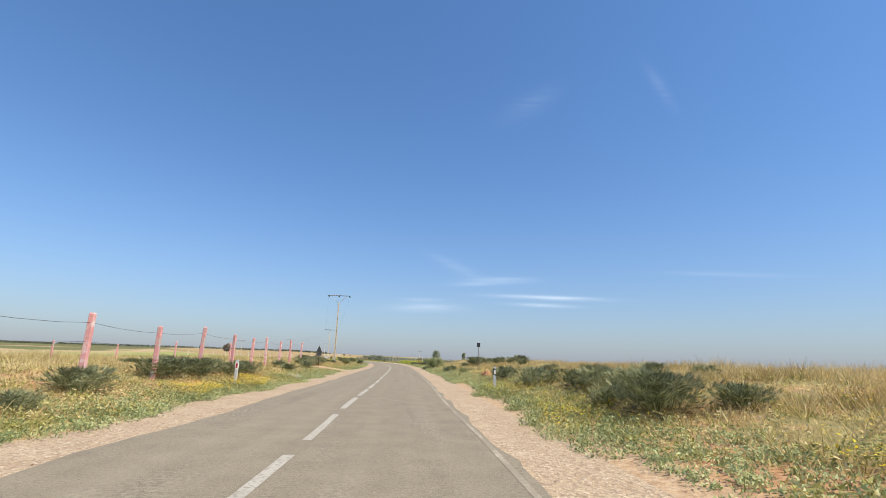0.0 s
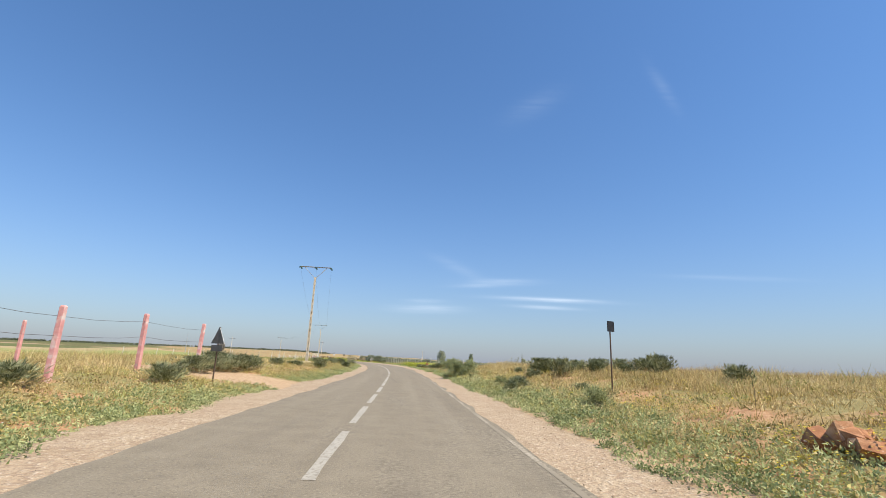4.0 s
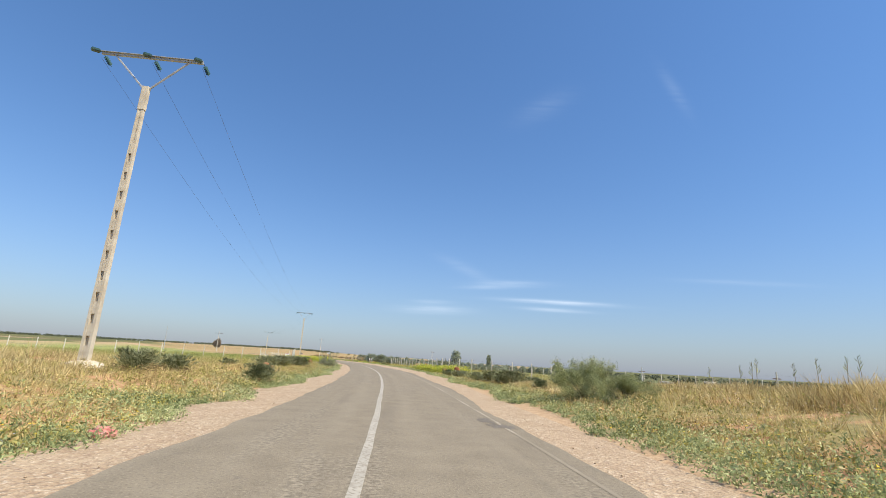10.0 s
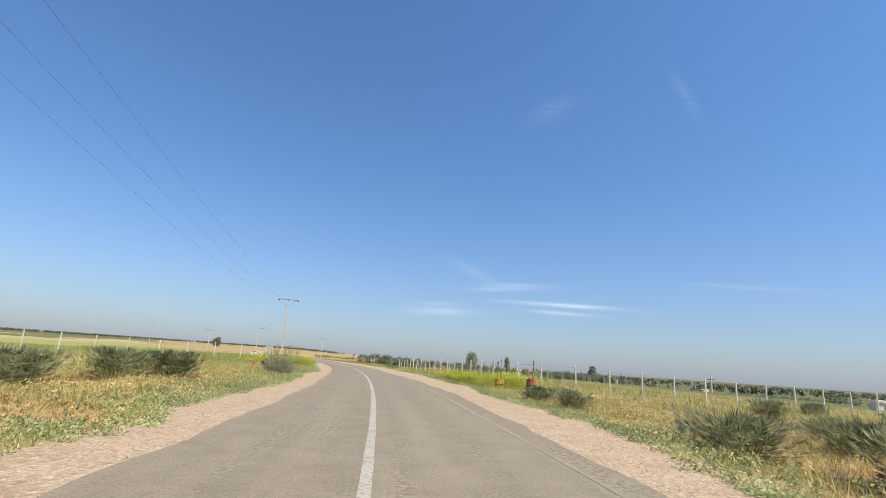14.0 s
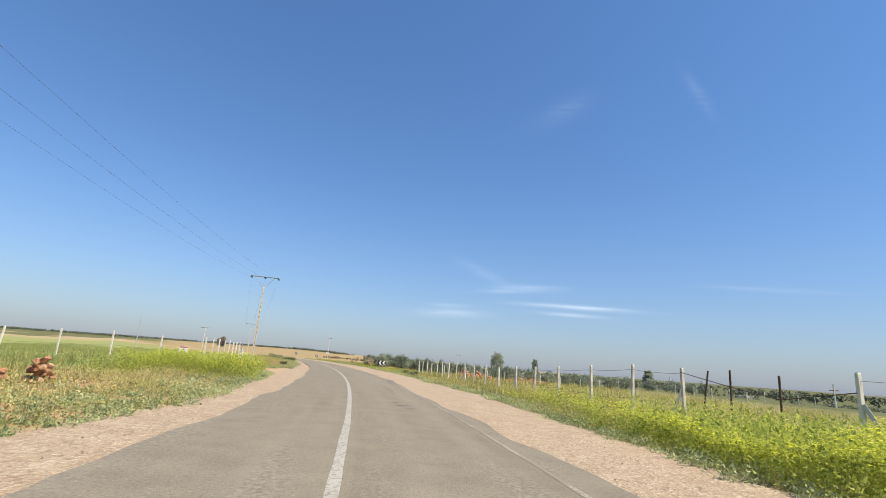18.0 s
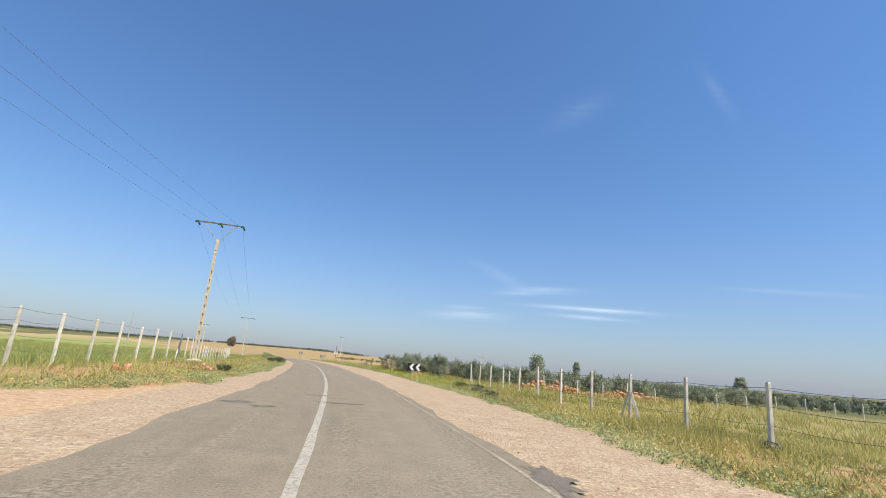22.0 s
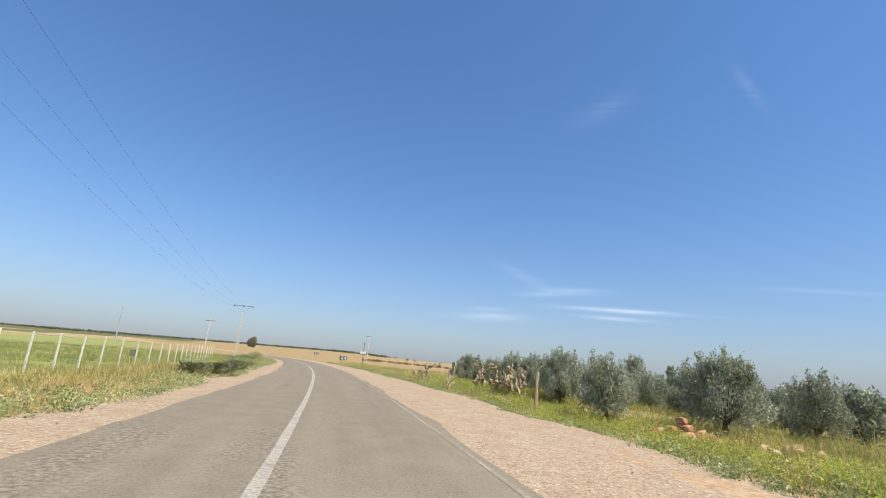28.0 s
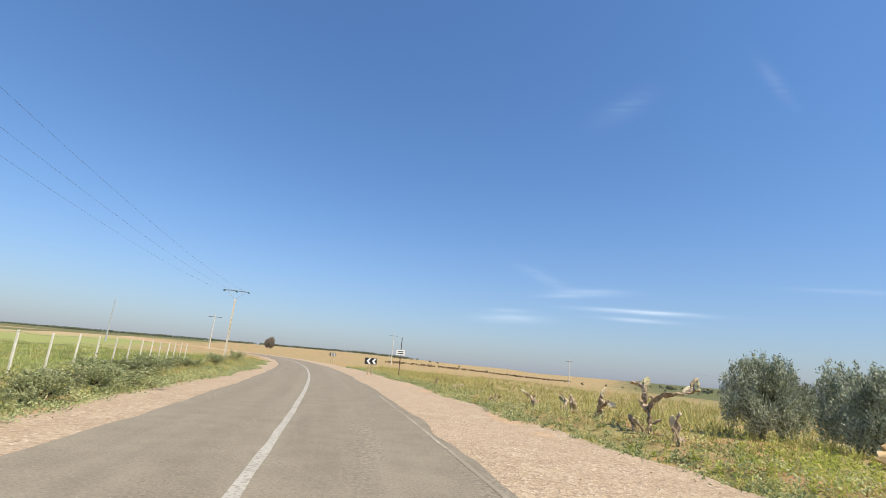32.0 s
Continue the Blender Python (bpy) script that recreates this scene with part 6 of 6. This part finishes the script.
leaves("yellow_flowers", YELLOW, "small yellow daisies scattered in the verge", both(40000, -2, 130, 0.1, 7, 1.0) + both(9000, 130, 265, 0.1, 5, 1.0) + [(9000, 8, 30, 0.1, 2.2, -1, 0.9), (15000, 14, 26, 0.1, 1.5, -1, 1.1), (34000, -2, 26, 0.2, 5.5, 1, 1.1), (22000, 26, 70, 0.2, 5.5, 1, 1.1), (9000, 60, 85, 0.2, 5, -1, 1.0), (3000, 23.2, 26.6, 0.2, 1.3, -1, 1.0)], 0.021, 0.36,
       lambda x, y, yy, d, o: np.clip((vnoise(x, y, 2.4) - 0.45) * 3.0, 0, 1) * grow(x, y, o) * 0.8, 0.9, "flowers")
leaves("white_flowers", WHITE, "small white daisies scattered in the verge", both(12000, -2, 150, 0.1, 5, 1.0) + both(4000, 150, 265, 0.1, 4, 1.0) + [(5000, 27.6, 30.4, 0.2, 1.8, -1, 1.0)], 0.023, 0.32,
       lambda x, y, yy, d, o: np.clip((vnoise(x + 50, y, 2.0) - 0.5) * 3.0, 0, 1) * 0.7 + 0 * d, 0.9, "flowers")


# tall seed stalks standing over the bank
def seed_stalk(seed, h):
    rs = random.Random(seed)
    p = new("seed_stalk")
    bm = bmesh.new()
    tube(bm, [(0, 0, -0.1), (0.03, 0.01, h * 0.5), (0.0, 0.05, h)], [0.011, 0.008, 0.004], 5)
    part("stem", bm, PALMDRY, p)
    bm = bmesh.new()
    for k in range(11):
        z, a = h * (0.55 + 0.042 * k), rs.uniform(0, 6.283)
        ln = 0.20 * (1 - 0.06 * k)
        tube(bm, [(0, 0.03, z), (math.cos(a) * ln * 0.5, math.sin(a) * ln * 0.5 + 0.03, z + ln * 0.6), (math.cos(a) * ln * 0.7, math.sin(a) * ln * 0.7 + 0.03, z + ln)], [0.005, 0.010, 0.004], 4)
    part("seed_heads", bm, SHRUB, p, "grey-green branching seed heads")
    return p


put_copies(seed_stalk(5, 1.3), [(5.6 + 0.5 * math.sin(k * 2.3), 84.5 + 1.15 * k * (-1) ** k * 0.6, 70 * k, 1.0, 0.85 + 0.25 * ((k * 7) % 5) / 5) for k in range(9)] + [(3.6, 37.5, 20, 1, 0.7), (9.0, 79.0, 40, 1, 0.8), (9.8, 77.5, 90, 1, 0.8)],
           "tall thin seed stalk standing above dry grass", "plant", "tall seed stalks")

bm = bmesh.new()
bmesh.ops.create_icosphere(bm, subdivisions=3, radius=1.0)
for v in bm.verts:
    q = 1 + 0.35 * noise.noise(v.co * 2.3) + 0.18 * noise.noise(v.co * 5.5)
    v.co = Vector((v.co.x * 0.27 * q, v.co.y * 0.2 * q, max(-0.02, v.co.z * 0.15 * q + 0.11)))
PINKBAG = material("pink_plastic", [(0.45, 0.13, 0.11), (0.58, 0.24, 0.20), (0.66, 0.42, 0.38)], 7.0, 0.5, 0.8, 14)
tagged(part("plastic_bag", bm, PINKBAG), "crumpled pinkish plastic bag dropped beside the gravel", "bag").matrix_basis = pose(-12.35, 73.4, gz(-12.35, 73.4), 0, 0, 25) @ Matrix.Scale(0.65, 4)


BLACKBAG = material("black_plastic", [(0.012, 0.012, 0.014), (0.035, 0.035, 0.04)], 6.0, 0.35, 0.8, 12)
for bx, by in ((-14.35, 159.75),):
    bm = bmesh.new()
    bmesh.ops.create_icosphere(bm, subdivisions=3, radius=1.0)
    for v in bm.verts:
        q = 1 + 0.35 * noise.noise(v.co * 2.1 + Vector((bx, 0, 0))) + 0.2 * noise.noise(v.co * 5.0)
        v.co = Vector((v.co.x * 0.30 * q, v.co.y * 0.22 * q, max(-0.02, v.co.z * 0.14 * q + 0.10)))
    tagged(part("plastic_bag", bm, BLACKBAG), "crumpled black plastic bag lying at a fence post", "bag").matrix_basis = pose(bx, by, gz(bx, by), 0, 0, 40)


# ---- stones and patches on the road ----
def blot(x, y, a, b, rz, seed, z=0.0045):
    """A stain of bitumen with a frayed outline."""
    bm = bmesh.new()
    ring = []
    for k in range(90):
        t = 6.283 * k / 90
        p = Vector((math.cos(t), math.sin(t), seed * 3.7))
        r = 0.74 + 0.6 * noise.noise(p * 1.6) + 0.30 * noise.noise(p * 6.0) + 0.22 * noise.noise(p * 15.0)
        ring.append(bm.verts.new((a * r * math.cos(t), b * r * math.sin(t), 0)))
    bm.faces.new(ring)
    o = part("tar_patch", bm, TAR, road, "dark ragged tar patch")
    o.matrix_basis = pose(x, y, z, 0, 0, rz)


for k, (x, y, a, b, rz) in enumerate([(-27.9, 158.1, 0.5, 0.3, 20), (-27.0, 157.6, 0.4, 0.26, 10), (-25.9, 160.0, 0.8, 0.22, 15), (-27.2, 162.0, 0.55, 0.2, 18),
                                      (-20.3, 149.4, 0.25, 0.7, 20), (-6.1, 77.1, 0.3, 0.6, 10), (-20.9, 152.7, 0.35, 0.9, 15), (-6.4, 78.0, 0.22, 0.7, 8), (-17.6, 135.0, 0.3, 0.2, 40), (-17.2, 134.2, 0.2, 0.15, 10), (-17.9, 135.8, 0.22, 0.12, 60)]):
    blot(x, y, a, b, rz, k)

rs = np.random.RandomState(9)
n = 3000
y = -2 + 245 * rs.rand(n)
side = rs.rand(n) < 0.62
f = rs.rand(n)
d = np.where(side, edge_r(y) + (gravel_r(y) - edge_r(y)) * f, edge_l(y) + (gravel_l(y) - edge_l(y)) * f)
x, yw = road_at(y, d)
s = 0.006 + 0.016 * rs.rand(n) ** 3
corners = np.array([(1, 0, 0), (-1, 0, 0), (0, 1, 0), (0, -1, 0), (0, 0, 1), (0, 0, -1)], float)
turn = rs.rand(n) * 6.283
co = corners[None] * s[:, None, None] * np.array([1.2, 0.9, 0.7])
cx, cy = co[..., 0] * np.cos(turn)[:, None] - co[..., 1] * np.sin(turn)[:, None], co[..., 0] * np.sin(turn)[:, None] + co[..., 1] * np.cos(turn)[:, None]
verts = np.stack([cx + x[:, None], cy + yw[:, None], co[..., 2] + (-0.02 + 0.5 * s)[:, None]], -1).reshape(-1, 3)
tri = np.array([(0, 2, 4), (2, 1, 4), (1, 3, 4), (3, 0, 4), (2, 0, 5), (1, 2, 5), (3, 1, 5), (0, 3, 5)])
faces = (6 * np.arange(n)[:, None, None] + tri[None]).reshape(-1, 3)
tagged(part("pebbles", (verts, faces), GRAVEL), "loose pebbles on the gravel verge", "pebbles", kind="stuff")
